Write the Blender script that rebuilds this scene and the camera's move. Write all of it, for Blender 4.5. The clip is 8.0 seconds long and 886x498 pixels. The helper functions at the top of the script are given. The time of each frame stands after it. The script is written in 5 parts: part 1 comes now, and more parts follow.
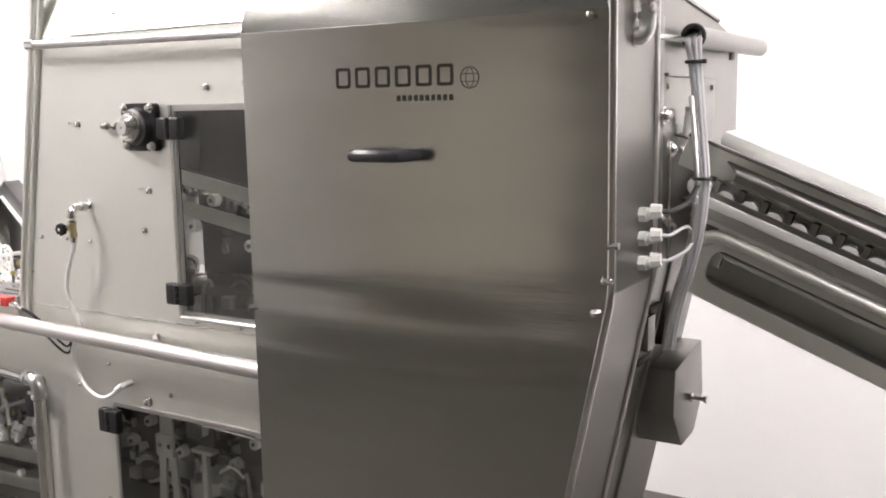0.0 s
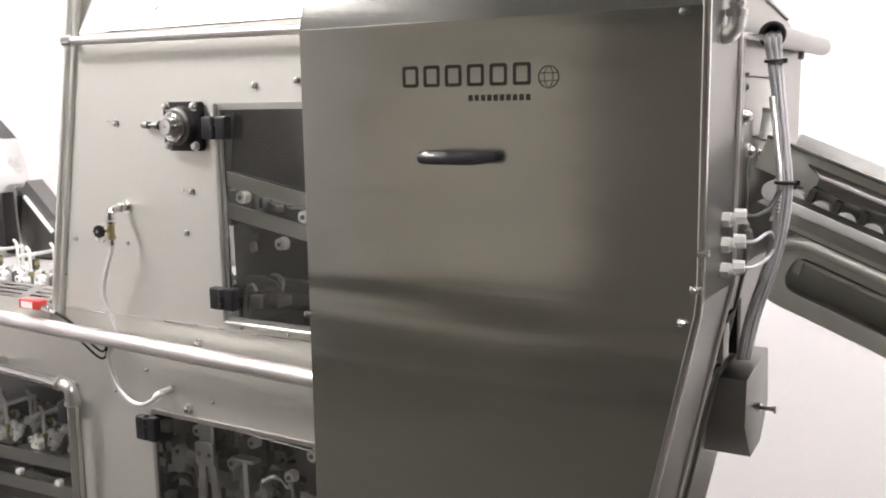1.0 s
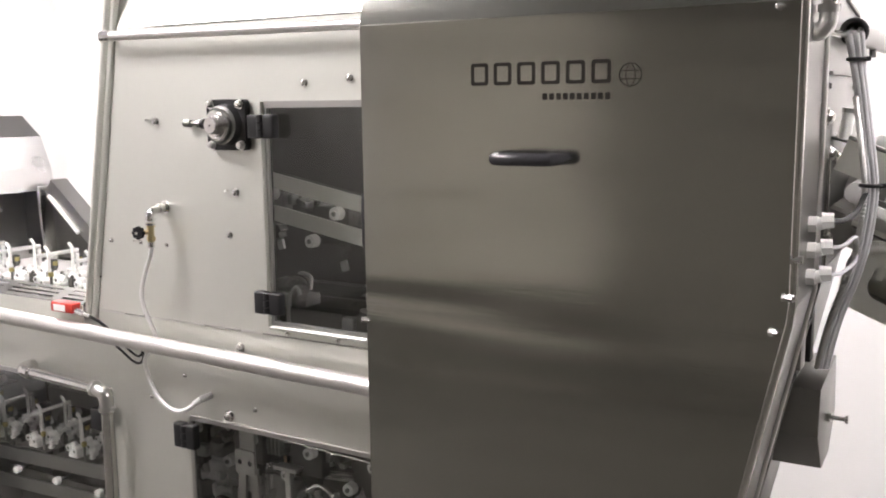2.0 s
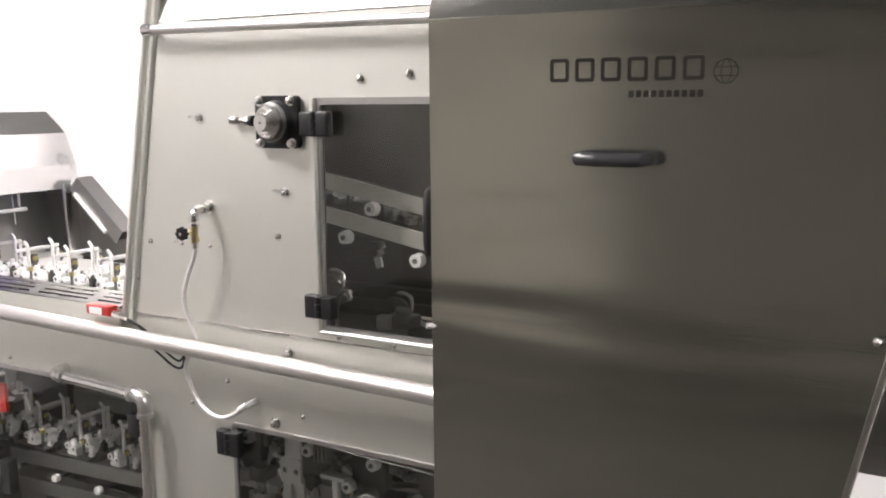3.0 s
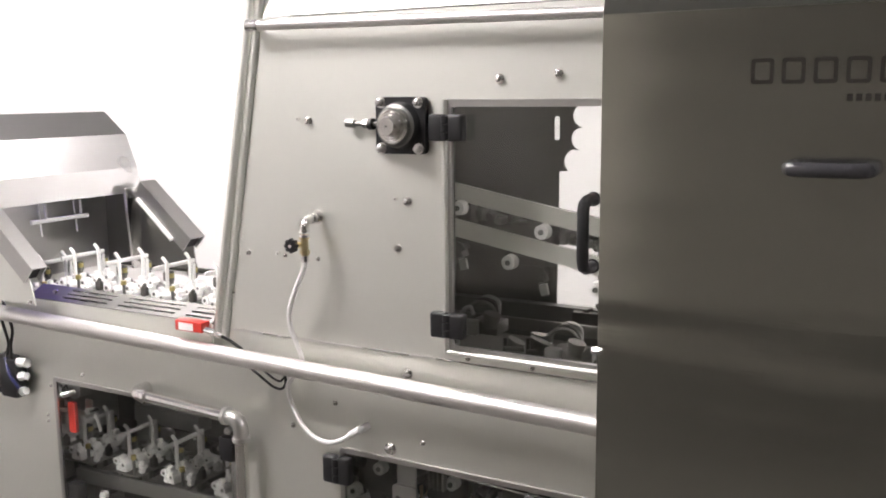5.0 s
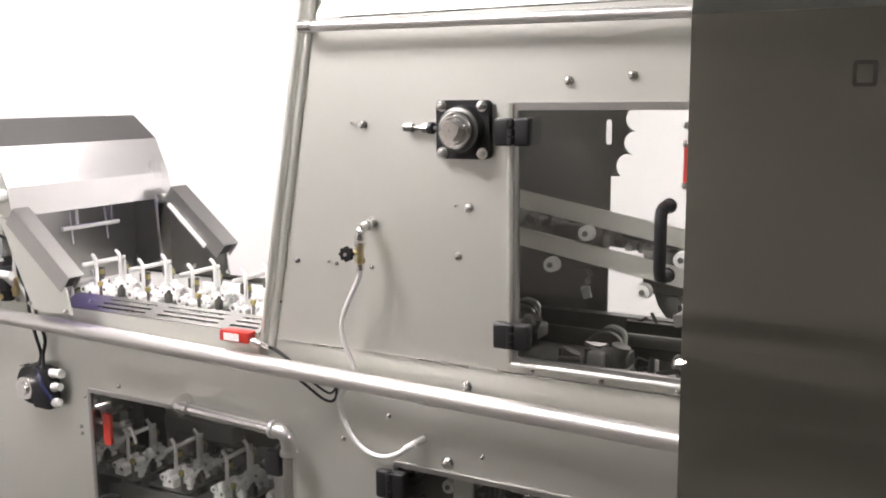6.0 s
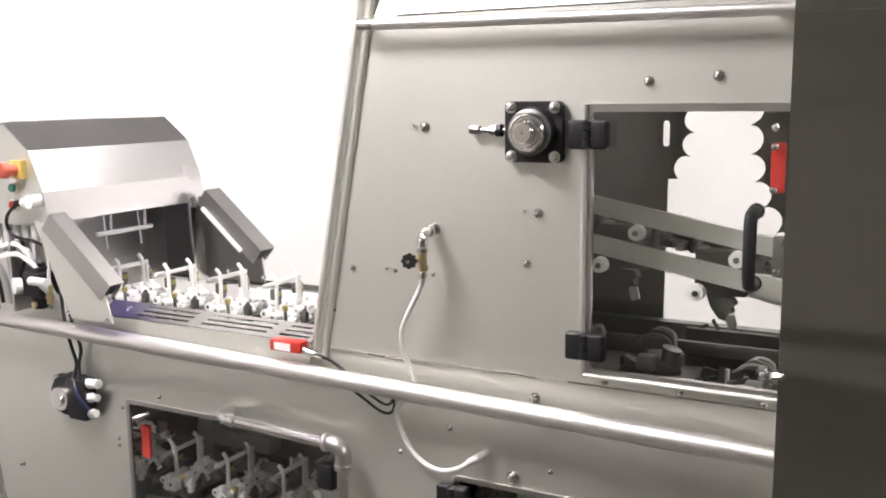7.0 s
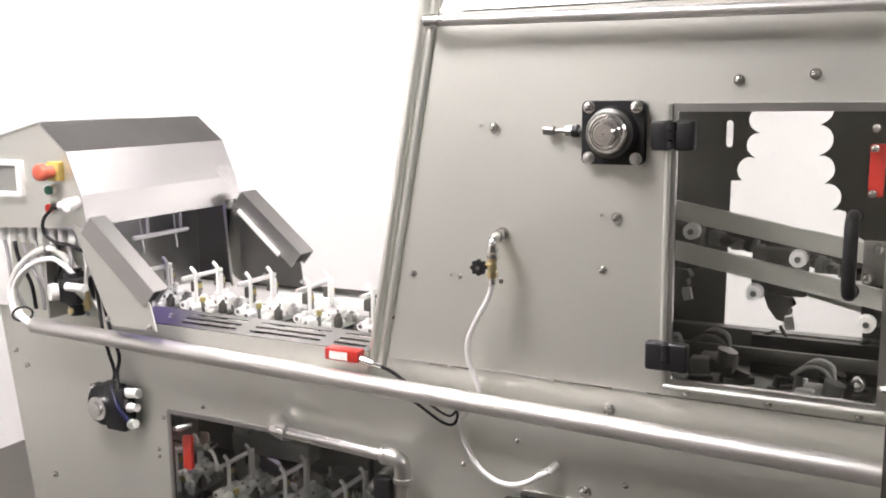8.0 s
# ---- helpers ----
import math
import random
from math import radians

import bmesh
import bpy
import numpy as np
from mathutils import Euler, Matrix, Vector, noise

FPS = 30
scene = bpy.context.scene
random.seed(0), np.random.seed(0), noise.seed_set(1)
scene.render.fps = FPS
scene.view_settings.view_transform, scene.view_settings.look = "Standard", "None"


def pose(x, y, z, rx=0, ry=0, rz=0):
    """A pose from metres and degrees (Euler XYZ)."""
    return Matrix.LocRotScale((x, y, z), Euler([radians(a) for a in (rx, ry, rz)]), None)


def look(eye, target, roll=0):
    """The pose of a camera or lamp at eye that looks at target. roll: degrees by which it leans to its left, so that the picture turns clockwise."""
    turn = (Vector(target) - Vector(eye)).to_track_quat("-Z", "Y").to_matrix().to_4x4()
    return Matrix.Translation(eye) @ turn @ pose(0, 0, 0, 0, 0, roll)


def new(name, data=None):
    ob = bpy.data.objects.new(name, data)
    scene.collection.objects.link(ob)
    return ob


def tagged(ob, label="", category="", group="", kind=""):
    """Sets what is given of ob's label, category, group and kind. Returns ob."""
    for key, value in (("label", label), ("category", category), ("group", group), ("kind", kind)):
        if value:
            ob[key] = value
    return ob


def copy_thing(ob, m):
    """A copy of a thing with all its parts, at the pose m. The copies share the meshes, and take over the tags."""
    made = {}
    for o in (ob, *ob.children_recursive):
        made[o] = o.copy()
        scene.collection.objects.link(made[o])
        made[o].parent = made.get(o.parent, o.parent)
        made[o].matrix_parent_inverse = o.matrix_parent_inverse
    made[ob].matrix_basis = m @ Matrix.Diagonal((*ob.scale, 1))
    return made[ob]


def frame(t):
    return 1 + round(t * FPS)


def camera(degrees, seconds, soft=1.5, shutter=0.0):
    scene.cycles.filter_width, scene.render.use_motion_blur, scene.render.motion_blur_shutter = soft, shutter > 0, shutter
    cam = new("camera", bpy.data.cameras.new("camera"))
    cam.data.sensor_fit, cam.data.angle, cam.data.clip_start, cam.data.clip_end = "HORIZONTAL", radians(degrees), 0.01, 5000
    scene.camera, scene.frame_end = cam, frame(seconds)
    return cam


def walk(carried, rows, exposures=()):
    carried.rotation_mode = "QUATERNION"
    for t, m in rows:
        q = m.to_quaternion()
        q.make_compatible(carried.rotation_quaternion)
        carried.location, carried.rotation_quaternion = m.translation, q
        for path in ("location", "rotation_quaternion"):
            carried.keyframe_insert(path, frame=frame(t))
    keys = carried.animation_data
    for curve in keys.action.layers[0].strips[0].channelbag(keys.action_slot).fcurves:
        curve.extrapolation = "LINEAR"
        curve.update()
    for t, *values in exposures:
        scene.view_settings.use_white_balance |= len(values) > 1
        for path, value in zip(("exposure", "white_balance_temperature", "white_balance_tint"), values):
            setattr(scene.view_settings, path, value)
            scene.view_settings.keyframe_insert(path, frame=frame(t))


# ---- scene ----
cam = camera(50.1, 8.0, 1.9)
PATH = [
    (0, (0.361, -0.189, 1.448), (-0.665, 1.502, 1.148), -1.1),
    (0.5, (0.296, -0.195, 1.45), (-0.722, 1.5, 1.148), -1.1),
    (1, (0.242, -0.2, 1.453), (-0.77, 1.498, 1.148), -0.9),
    (1.5, (0.188, -0.204, 1.454), (-0.819, 1.496, 1.148), -0.8),
    (3, (0.01, -0.21, 1.458), (-0.982, 1.498, 1.14), -0.6),
    (3.5, (-0.053, -0.214, 1.46), (-1.036, 1.498, 1.138), -0.6),
    (4, (-0.123, -0.214, 1.463), (-1.102, 1.499, 1.137), -0.6),
    (4.5, (-0.192, -0.217, 1.467), (-1.164, 1.5, 1.139), -0.6),
    (6, (-0.369, -0.229, 1.47), (-1.323, 1.499, 1.149), -0.6),
    (6.5, (-0.431, -0.23, 1.473), (-1.379, 1.501, 1.151), -0.7),
    (7, (-0.495, -0.235, 1.474), (-1.433, 1.502, 1.151), -0.7),
    (7.5, (-0.557, -0.235, 1.475), (-1.489, 1.505, 1.152), -0.8),
    (8, (-0.626, -0.237, 1.476), (-1.546, 1.508, 1.15), -0.7),
]
walk(cam, [(t, look(eye, target, roll)) for t, eye, target, roll in PATH], [(0.0, 0.0, 6560, 14.5), (8.0, 0.0, 6560, 14.5)])

# ---- light: assumed ceiling panels, out of view, as in a workshop hall ----
world = bpy.data.worlds.new("hall")
world.use_nodes = True
world.node_tree.nodes["Background"].inputs[0].default_value = (0.9, 0.95, 1.0, 1)
world.node_tree.nodes["Background"].inputs[1].default_value = 0.05
scene.world = world
scene.view_settings.exposure = 0.0

KEY, BACK = 66.0, 34.0


# ---- materials ----
def material(name, color, rough=0.5, metal=0.0, grain=0.0, scale=40.0, stretch=(1, 1, 1), bump=0.0, stain=0.0, rough_var=0.08):
    m = bpy.data.materials.new(name)
    m.use_nodes = True
    nt = m.node_tree
    b = nt.nodes["Principled BSDF"]
    b.inputs["Base Color"].default_value = (*color, 1)
    b.inputs["Roughness"].default_value = rough
    b.inputs["Metallic"].default_value = metal
    if grain or bump or stain:
        tc = nt.nodes.new("ShaderNodeTexCoord")
        mp = nt.nodes.new("ShaderNodeMapping")
        mp.inputs["Scale"].default_value = stretch
        nt.links.new(tc.outputs["Object"], mp.inputs["Vector"])
        fine = nt.nodes.new("ShaderNodeTexNoise")
        fine.inputs["Scale"].default_value = scale
        fine.inputs["Detail"].default_value = 6
        nt.links.new(mp.outputs[0], fine.inputs["Vector"])
        wide = nt.nodes.new("ShaderNodeTexNoise")
        wide.inputs["Scale"].default_value = 3.5
        wide.inputs["Detail"].default_value = 4
        nt.links.new(tc.outputs["Object"], wide.inputs["Vector"])
        add = nt.nodes.new("ShaderNodeMath")
        add.operation = "MULTIPLY_ADD"
        nt.links.new(fine.outputs["Fac"], add.inputs[0])
        add.inputs[1].default_value = grain
        mul = nt.nodes.new("ShaderNodeMath")
        mul.operation = "MULTIPLY"
        nt.links.new(wide.outputs["Fac"], mul.inputs[0])
        mul.inputs[1].default_value = stain
        nt.links.new(mul.outputs[0], add.inputs[2])
        mix = nt.nodes.new("ShaderNodeMix")
        mix.data_type = "RGBA"
        mix.inputs[6].default_value = (*[min(1, c * (1 + 0.5 * (grain + stain))) for c in color], 1)
        mix.inputs[7].default_value = (*[c * (1 - 0.5 * (grain + stain)) for c in color], 1)
        nt.links.new(add.outputs[0], mix.inputs[0])
        nt.links.new(mix.outputs[2], b.inputs["Base Color"])
        rr = nt.nodes.new("ShaderNodeMapRange")
        rr.inputs["To Min"].default_value = max(0.02, rough - rough_var)
        rr.inputs["To Max"].default_value = min(1, rough + rough_var)
        nt.links.new(wide.outputs["Fac"], rr.inputs["Value"])
        nt.links.new(rr.outputs[0], b.inputs["Roughness"])
        if bump:
            bp = nt.nodes.new("ShaderNodeBump")
            bp.inputs["Strength"].default_value = bump
            bp.inputs["Distance"].default_value = 0.001
            nt.links.new(fine.outputs["Fac"], bp.inputs["Height"])
            nt.links.new(bp.outputs[0], b.inputs["Normal"])
    return m


SATIN = material("satin_steel", (0.726, 0.729, 0.682), 0.46, 0.88, 0.12, 90, (1, 1, 1), 0.06, 0.12)
BRUSHED = material("brushed_steel", (0.470, 0.474, 0.438), 0.15, 1.0, 0.16, 30, (0.6, 8, 16), 0.05, 0.16, 0.05)
PLATE = material("steel_plate", (0.50, 0.495, 0.48), 0.35, 1.0, 0.12, 60, (1, 1, 6), 0.05, 0.14)
# darker copy of steel_plate; weaker reflected light is put into its colour
ENDP = material("dimmed_plate_steel", (0.27, 0.265, 0.25), 0.38, 1.0, 0.12, 60, (1, 1, 6), 0.05, 0.16)
RAILM = material("brushed_rail_steel", (0.78, 0.76, 0.74), 0.43, 1.0, 0.03, 60, (0.3, 2, 2), 0.03, 0.06, 0.04)
HOODM = material("sheet_steel", (0.60, 0.595, 0.59), 0.30, 1.0, 0.08, 40, (6, 1, 6), 0.03, 0.08)
CHROME = material("polished_steel", (0.80, 0.79, 0.77), 0.20, 1.0, 0.08, 50, (1, 1, 1), 0.0, 0.08, 0.05)
ZINC = material("dull_zinc", (0.74, 0.73, 0.71), 0.27, 1.0, 0.08, 70, (1, 1, 1), 0.02, 0.1)
DARKSTEEL = material("dark_steel", (0.20, 0.20, 0.19), 0.45, 1.0, 0.2, 40, (1, 1, 1), 0.05, 0.2)
BLACK = material("black_plastic", (0.010, 0.010, 0.011), 0.48, 0.0, 0.2, 200, (1, 1, 1), 0.1, 0.2)
HANDLE = material("dark_grey_handle", (0.05, 0.05, 0.055), 0.24, 0.0, 0.2, 150, (1, 1, 1), 0.05, 0.1)
RUBBER = material("black_rubber", (0.015, 0.015, 0.015), 0.6)
WHITE = material("white_plastic", (0.82, 0.82, 0.80), 0.40, 0.0, 0.05, 60, (1, 1, 1), 0.0, 0.06)
HOSE = material("white_hose", (0.90, 0.89, 0.87), 0.35, 0.0, 0.04, 60, (1, 1, 1), 0.0, 0.05)
CABLE = material("grey_cable", (0.46, 0.46, 0.47), 0.45, 0.0, 0.1, 60, (1, 1, 1), 0.0, 0.1)
RED = material("red_plastic", (0.50, 0.035, 0.025), 0.4, 0.0, 0.05, 60, (1, 1, 1), 0.0, 0.1)
ORANGE = material("red_button", (0.62, 0.13, 0.08), 0.35)
YELLOW = material("yellow_plastic", (0.60, 0.44, 0.12), 0.45)
OLIVE = material("dull_yellow_cap", (0.42, 0.36, 0.14), 0.5)
GREEN = material("green_button", (0.03, 0.22, 0.14), 0.3)
BLUE = material("blue_plastic", (0.012, 0.016, 0.06), 0.4)
BRASS = material("brass", (0.80, 0.68, 0.40), 0.30, 1.0, 0.1, 80, (1, 1, 1), 0.0, 0.1)
WALL = material("white_wall_paint", (0.84, 0.83, 0.82), 0.7, 0.0, 0.03, 120, (1, 1, 1), 0.04, 0.05)
# wall tones chosen for what the front cover mirrors: dark right, pale left
HALL = material("dark_reflection_wall", (0.160, 0.150, 0.132), 0.8, 0.0, 0.08, 60, (1, 1, 1), 0.04, 0.15)
HALLP = material("pale_reflection_wall", (0.54, 0.51, 0.46), 0.8, 0.0, 0.08, 60, (1, 1, 1), 0.04, 0.15)
# steel darkened in its colour to stand in for the gloom inside the housings
MURK = material("shaded_interior_steel", (0.10, 0.098, 0.088), 0.6, 0.4, 0.25, 40, (1, 1, 1), 0.05, 0.3)
# a pale floor coloured dark, so the cover's lower half mirrors darkness
FLOORM = material("darkened_floor", (0.066, 0.062, 0.054), 0.55, 0.0, 0.12, 60, (1, 6, 1), 0.03, 0.15)
CEILM = material("ceiling_paint", (0.36, 0.36, 0.36), 0.8, 0.0, 0.04, 60, (1, 1, 1), 0.0, 0.05)
LOGO = material("printed_mark", (0.04, 0.037, 0.032), 0.9)
LOGO.node_tree.nodes["Principled BSDF"].inputs["Specular IOR Level"].default_value = 0.1
SCREEN = material("grey_screen", (0.26, 0.26, 0.24), 0.25)
EGG = material("egg_shell", (0.62, 0.45, 0.30), 0.55, 0.0, 0.1, 60, (1, 1, 1), 0.0, 0.1)

# long shallow waves in the brushed sheet
_nt = BRUSHED.node_tree
_tc = _nt.nodes.new("ShaderNodeTexCoord")
_mp = _nt.nodes.new("ShaderNodeMapping")
_mp.inputs["Scale"].default_value = (0.8, 1.0, 5.0)
_wv = _nt.nodes.new("ShaderNodeTexNoise")
_wv.inputs["Scale"].default_value = 1.6
_wv.inputs["Detail"].default_value = 1.6
_bp = _nt.nodes.new("ShaderNodeBump")
_bp.inputs["Strength"].default_value = 0.5
_bp.inputs["Distance"].default_value = 0.017
_nt.links.new(_tc.outputs["Object"], _mp.inputs["Vector"])
_nt.links.new(_mp.outputs[0], _wv.inputs["Vector"])
_nt.links.new(_wv.outputs["Fac"], _bp.inputs["Height"])
_old = [n for n in _nt.nodes if n.type == "BUMP" and n is not _bp and n.name != _bp.name][0]
_nt.links.new(_bp.outputs[0], _old.inputs["Normal"])

GLASS = bpy.data.materials.new("clear_pane")
GLASS.use_nodes = True
_b = GLASS.node_tree.nodes["Principled BSDF"]
_b.inputs["Base Color"].default_value = (0.80, 0.81, 0.79, 1)
_b.inputs["Roughness"].default_value = 0.02
_b.inputs["Transmission Weight"].default_value = 1.0
_b.inputs["IOR"].default_value = 1.45


def glow(name, color, strength):
    m = bpy.data.materials.new(name)
    m.use_nodes = True
    b = m.node_tree.nodes["Principled BSDF"]
    b.inputs["Base Color"].default_value = (*color, 1)
    b.inputs["Emission Color"].default_value = (*color, 1)
    b.inputs["Emission Strength"].default_value = strength
    return m


# ---- mesh helpers ----
def finish(name, bm, mat, smooth=True):
    bmesh.ops.recalc_face_normals(bm, faces=bm.faces)
    me = bpy.data.meshes.new(name)
    bm.to_mesh(me)
    bm.free()
    me.materials.append(mat)
    if smooth:
        me.shade_smooth()
        me.set_sharp_from_angle(angle=radians(35))
    return me


def part(name, bm, mat, parent, label="", kind=""):
    ob = new(name, finish(name, bm, mat))
    ob.parent = parent
    ob.matrix_parent_inverse = Matrix.Identity(4)
    if parent is not None:
        off = Vector((0, 0, 0))
        p = parent
        while p is not None:
            off += p.location
            p = p.parent
        ob.data.transform(Matrix.Translation(-off))
    return tagged(ob, label, kind=kind)


def thing(name, at, label, category, group="", kind=""):
    ob = new(name)
    ob.empty_display_size = 0.02
    ob.location = at
    return tagged(ob, label, category, group, kind)


def single(name, bm, mat, label, category, group="", kind=""):
    return tagged(new(name, finish(name, bm, mat)), label, category, group, kind)


def bx(bm, x0, x1, y0, y1, z0, z1, bev=0.0, seg=2):
    r = bmesh.ops.create_cube(bm, size=1)
    vs = r["verts"]
    for v in vs:
        v.co = Vector((x0 + (v.co.x + 0.5) * (x1 - x0), y0 + (v.co.y + 0.5) * (y1 - y0), z0 + (v.co.z + 0.5) * (z1 - z0)))
    if bev:
        es = list({e for v in vs for e in v.link_edges})
        bmesh.ops.bevel(bm, geom=es, offset=bev, segments=seg, profile=0.5, affect="EDGES")
    return bm


def box(*a, **k):
    return bx(bmesh.new(), *a, **k)


def frame_axes(d):
    d = d.normalized()
    a = Vector((0, 0, 1)) if abs(d.z) < 0.9 else Vector((1, 0, 0))
    s = d.cross(a).normalized()
    return d, s, s.cross(d).normalized()


def rod(bm, p0, p1, r, seg=20, r1=None):
    p0, p1 = Vector(p0), Vector(p1)
    d, s, u = frame_axes(p1 - p0)
    r1 = r if r1 is None else r1
    rings = []
    for p, rr in ((p0, r), (p1, r1)):
        rings.append([bm.verts.new(p + (s * math.cos(2 * math.pi * i / seg) + u * math.sin(2 * math.pi * i / seg)) * rr) for i in range(seg)])
    for i in range(seg):
        j = (i + 1) % seg
        bm.faces.new((rings[0][i], rings[0][j], rings[1][j], rings[1][i]))
    bm.faces.new(rings[0][::-1])
    bm.faces.new(rings[1])
    return bm


def smooth_path(pts, n=8):
    pts = [Vector(p) for p in pts]
    if len(pts) < 3:
        return pts
    out = []
    ext = [pts[0] * 2 - pts[1]] + pts + [pts[-1] * 2 - pts[-2]]
    for i in range(1, len(ext) - 2):
        a, b, c, d = ext[i - 1:i + 3]
        for k in range(n):
            t = k / n
            out.append(0.5 * (2 * b + (c - a) * t + (2 * a - 5 * b + 4 * c - d) * t * t + (3 * b - a - 3 * c + d) * t ** 3))
    out.append(pts[-1])
    return out


def sweep(bm, pts, r, seg=12, closed=False):
    pts = [Vector(p) for p in pts]
    n = len(pts)
    rings = []
    prev = None
    for i, p in enumerate(pts):
        if closed:
            d = pts[(i + 1) % n] - pts[i - 1]
        else:
            d = pts[min(i + 1, n - 1)] - pts[max(i - 1, 0)]
        d.normalize()
        if prev is None:
            _, s, u = frame_axes(d)
        else:
            s = (prev - d * prev.dot(d)).normalized()
            u = s.cross(d).normalized()
        prev = s
        rings.append([bm.verts.new(p + (s * math.cos(2 * math.pi * k / seg) + u * math.sin(2 * math.pi * k / seg)) * r) for k in range(seg)])
    for i in range(n if closed else n - 1):
        a, b = rings[i], rings[(i + 1) % n]
        for k in range(seg):
            j = (k + 1) % seg
            bm.faces.new((a[k], a[j], b[j], b[k]))
    if not closed:
        bm.faces.new(rings[0][::-1])
        bm.faces.new(rings[-1])
    return bm


def plate(bm, outer, holes, d0, d1, axis="y"):
    """A flat sheet with holes: loops of 2D points, given thickness along an axis."""
    def put(p, d):
        return {"y": (p[0], d, p[1]), "x": (d, p[0], p[1]), "z": (p[0], p[1], d)}[axis]
    t = bmesh.new()
    for loop in [outer] + list(holes):
        vs = [t.verts.new(put(p, d0)) for p in loop]
        for i in range(len(vs)):
            t.edges.new((vs[i], vs[(i + 1) % len(vs)]))
    bmesh.ops.triangle_fill(t, edges=t.edges[:], use_beauty=True)
    g = bmesh.ops.extrude_face_region(t, geom=t.faces[:])
    off = Vector(put((0, 0), d1)) - Vector(put((0, 0), d0))
    bmesh.ops.translate(t, vec=off, verts=[v for v in g["geom"] if isinstance(v, bmesh.types.BMVert)])
    me = bpy.data.meshes.new("tmp")
    t.to_mesh(me)
    t.free()
    bm.from_mesh(me)
    bpy.data.meshes.remove(me)
    return bm


def arc(cx, cz, r, a0, a1, n=8):
    return [(cx + r * math.cos(radians(a0 + (a1 - a0) * i / n)), cz + r * math.sin(radians(a0 + (a1 - a0) * i / n))) for i in range(n + 1)]


def rrect(x0, x1, z0, z1, r, n=4):
    return arc(x1 - r, z1 - r, r, 0, 90, n) + arc(x0 + r, z1 - r, r, 90, 180, n) + arc(x0 + r, z0 + r, r, 180, 270, n) + arc(x1 - r, z0 + r, r, 270, 360, n)


def rect(x0, x1, z0, z1):
    return [(x0, z0), (x1, z0), (x1, z1), (x0, z1)]


def thicken(bm, t):
    bmesh.ops.recalc_face_normals(bm, faces=bm.faces)
    bm.normal_update()
    bmesh.ops.solidify(bm, geom=bm.faces[:], thickness=t)


def hexbolt(bm, p, d, r, h, washer=True):
    """A hexagon bolt head standing on the point p along d."""
    p, d = Vector(p), Vector(d).normalized()
    if washer:
        rod(bm, p - d * 0.001, p + d * r * 0.25, r * 1.35, 16)
    rod(bm, p, p + d * h, r, 6)
    rod(bm, p + d * h, p + d * (h + r * 0.15), r * 0.85, 12, r * 0.6)
    return bm


def dome(bm, p, d, r, h, seg=14, rings=4):
    p, d = Vector(p), Vector(d).normalized()
    _, s, u = frame_axes(d)
    prev = None
    for k in range(rings):
        a = math.pi / 2 * k / rings
        ring = [bm.verts.new(p + (s * math.cos(2 * math.pi * i / seg) + u * math.sin(2 * math.pi * i / seg)) * r * math.cos(a) + d * h * math.sin(a)) for i in range(seg)]
        if prev:
            for i in range(seg):
                j = (i + 1) % seg
                bm.faces.new((prev[i], prev[j], ring[j], ring[i]))
        prev = ring
    top = bm.verts.new(p + d * h)
    for i in range(seg):
        bm.faces.new((prev[i], prev[(i + 1) % seg], top))
    return bm


OUT = (0, -1, 0)     # away from the machine's long side, towards the aisle
F = 1.043            # the machine's long side
P = 0.918            # the front cover's face
DECK = 0.985         # the floor inside the upper housing

# ---- the hall ----
single("floor", box(-4.2, 4.2, -4.2, 3.2, -0.1, 0.0), FLOORM, "worn floor of the workshop hall, toned dark for the cover reflection", "floor", kind="structure")
single("wall_north", box(-4.2, 4.2, 3.1, 3.2, 0.0, 2.65), WALL, "plain white wall behind the machine", "wall", kind="structure")
single("wall_west", box(-4.2, -4.1, -4.1, 3.1, 0.0, 2.65), WALL, "plain white wall at the end of the hall", "wall", kind="structure")
# east and south walls are unseen, added to shape reflections in the steel
single("wall_east", box(4.1, 4.2, -4.1, 3.1, 0.0, 2.65), HALL, "unseen dark end wall added to keep reflections dim", "wall", kind="structure")
single("wall_south", box(-4.2, -1.9, -4.2, -4.1, 0.0, 2.65), HALLP, "unseen pale wall added across the aisle for the cover reflection", "wall", kind="structure")
single("wall_south_east", box(-1.9, 4.2, -3.5, -3.4, 0.0, 2.65), HALL, "unseen dark wall added beside the aisle for the cover reflection", "wall", kind="structure")
single("wall_return", box(-2.0, -1.9, -4.1, -3.4, 0.0, 2.65), HALL, "unseen short return added to join the pale and dark walls", "wall", kind="structure")
single("ceiling", box(-4.2, 4.2, -4.2, 3.2, 2.65, 2.75), CEILM, "plain pale hall ceiling", "ceiling", kind="structure")


def ceiling_light(x, y, w, d, strength, z=2.62):
    t = thing("ceiling_light", (x, y, z), "assumed white ceiling light panel, out of view, with a glowing diffuser", "ceiling light", "ceiling lights of the hall")
    bm = bmesh.new()
    plate(bm, rect(x - w / 2 - 0.03, x + w / 2 + 0.03, y - d / 2 - 0.03, y + d / 2 + 0.03), [rect(x - w / 2, x + w / 2, y - d / 2, y + d / 2)], z - 0.02, z + 0.03, "z")
    part("frame", bm, WHITE, t)
    part("diffuser", box(x - w / 2 + 0.001, x + w / 2 - 0.001, y - d / 2 + 0.001, y + d / 2 - 0.001, z - 0.005, z + 0.028), glow("lit_diffuser", (1.0, 0.966, 0.955), strength), t)


ceiling_light(-1.85, 0.15, 0.6, 0.6, KEY)
# unseen panel added to brighten the pale wall that the cover mirrors
ceiling_light(-3.1, -2.2, 1.2, 0.6, KEY * 0.15)
# unseen panel added to lift the conveyor at the right
ceiling_light(1.45, 0.40, 0.6, 0.6, KEY * 0.58)
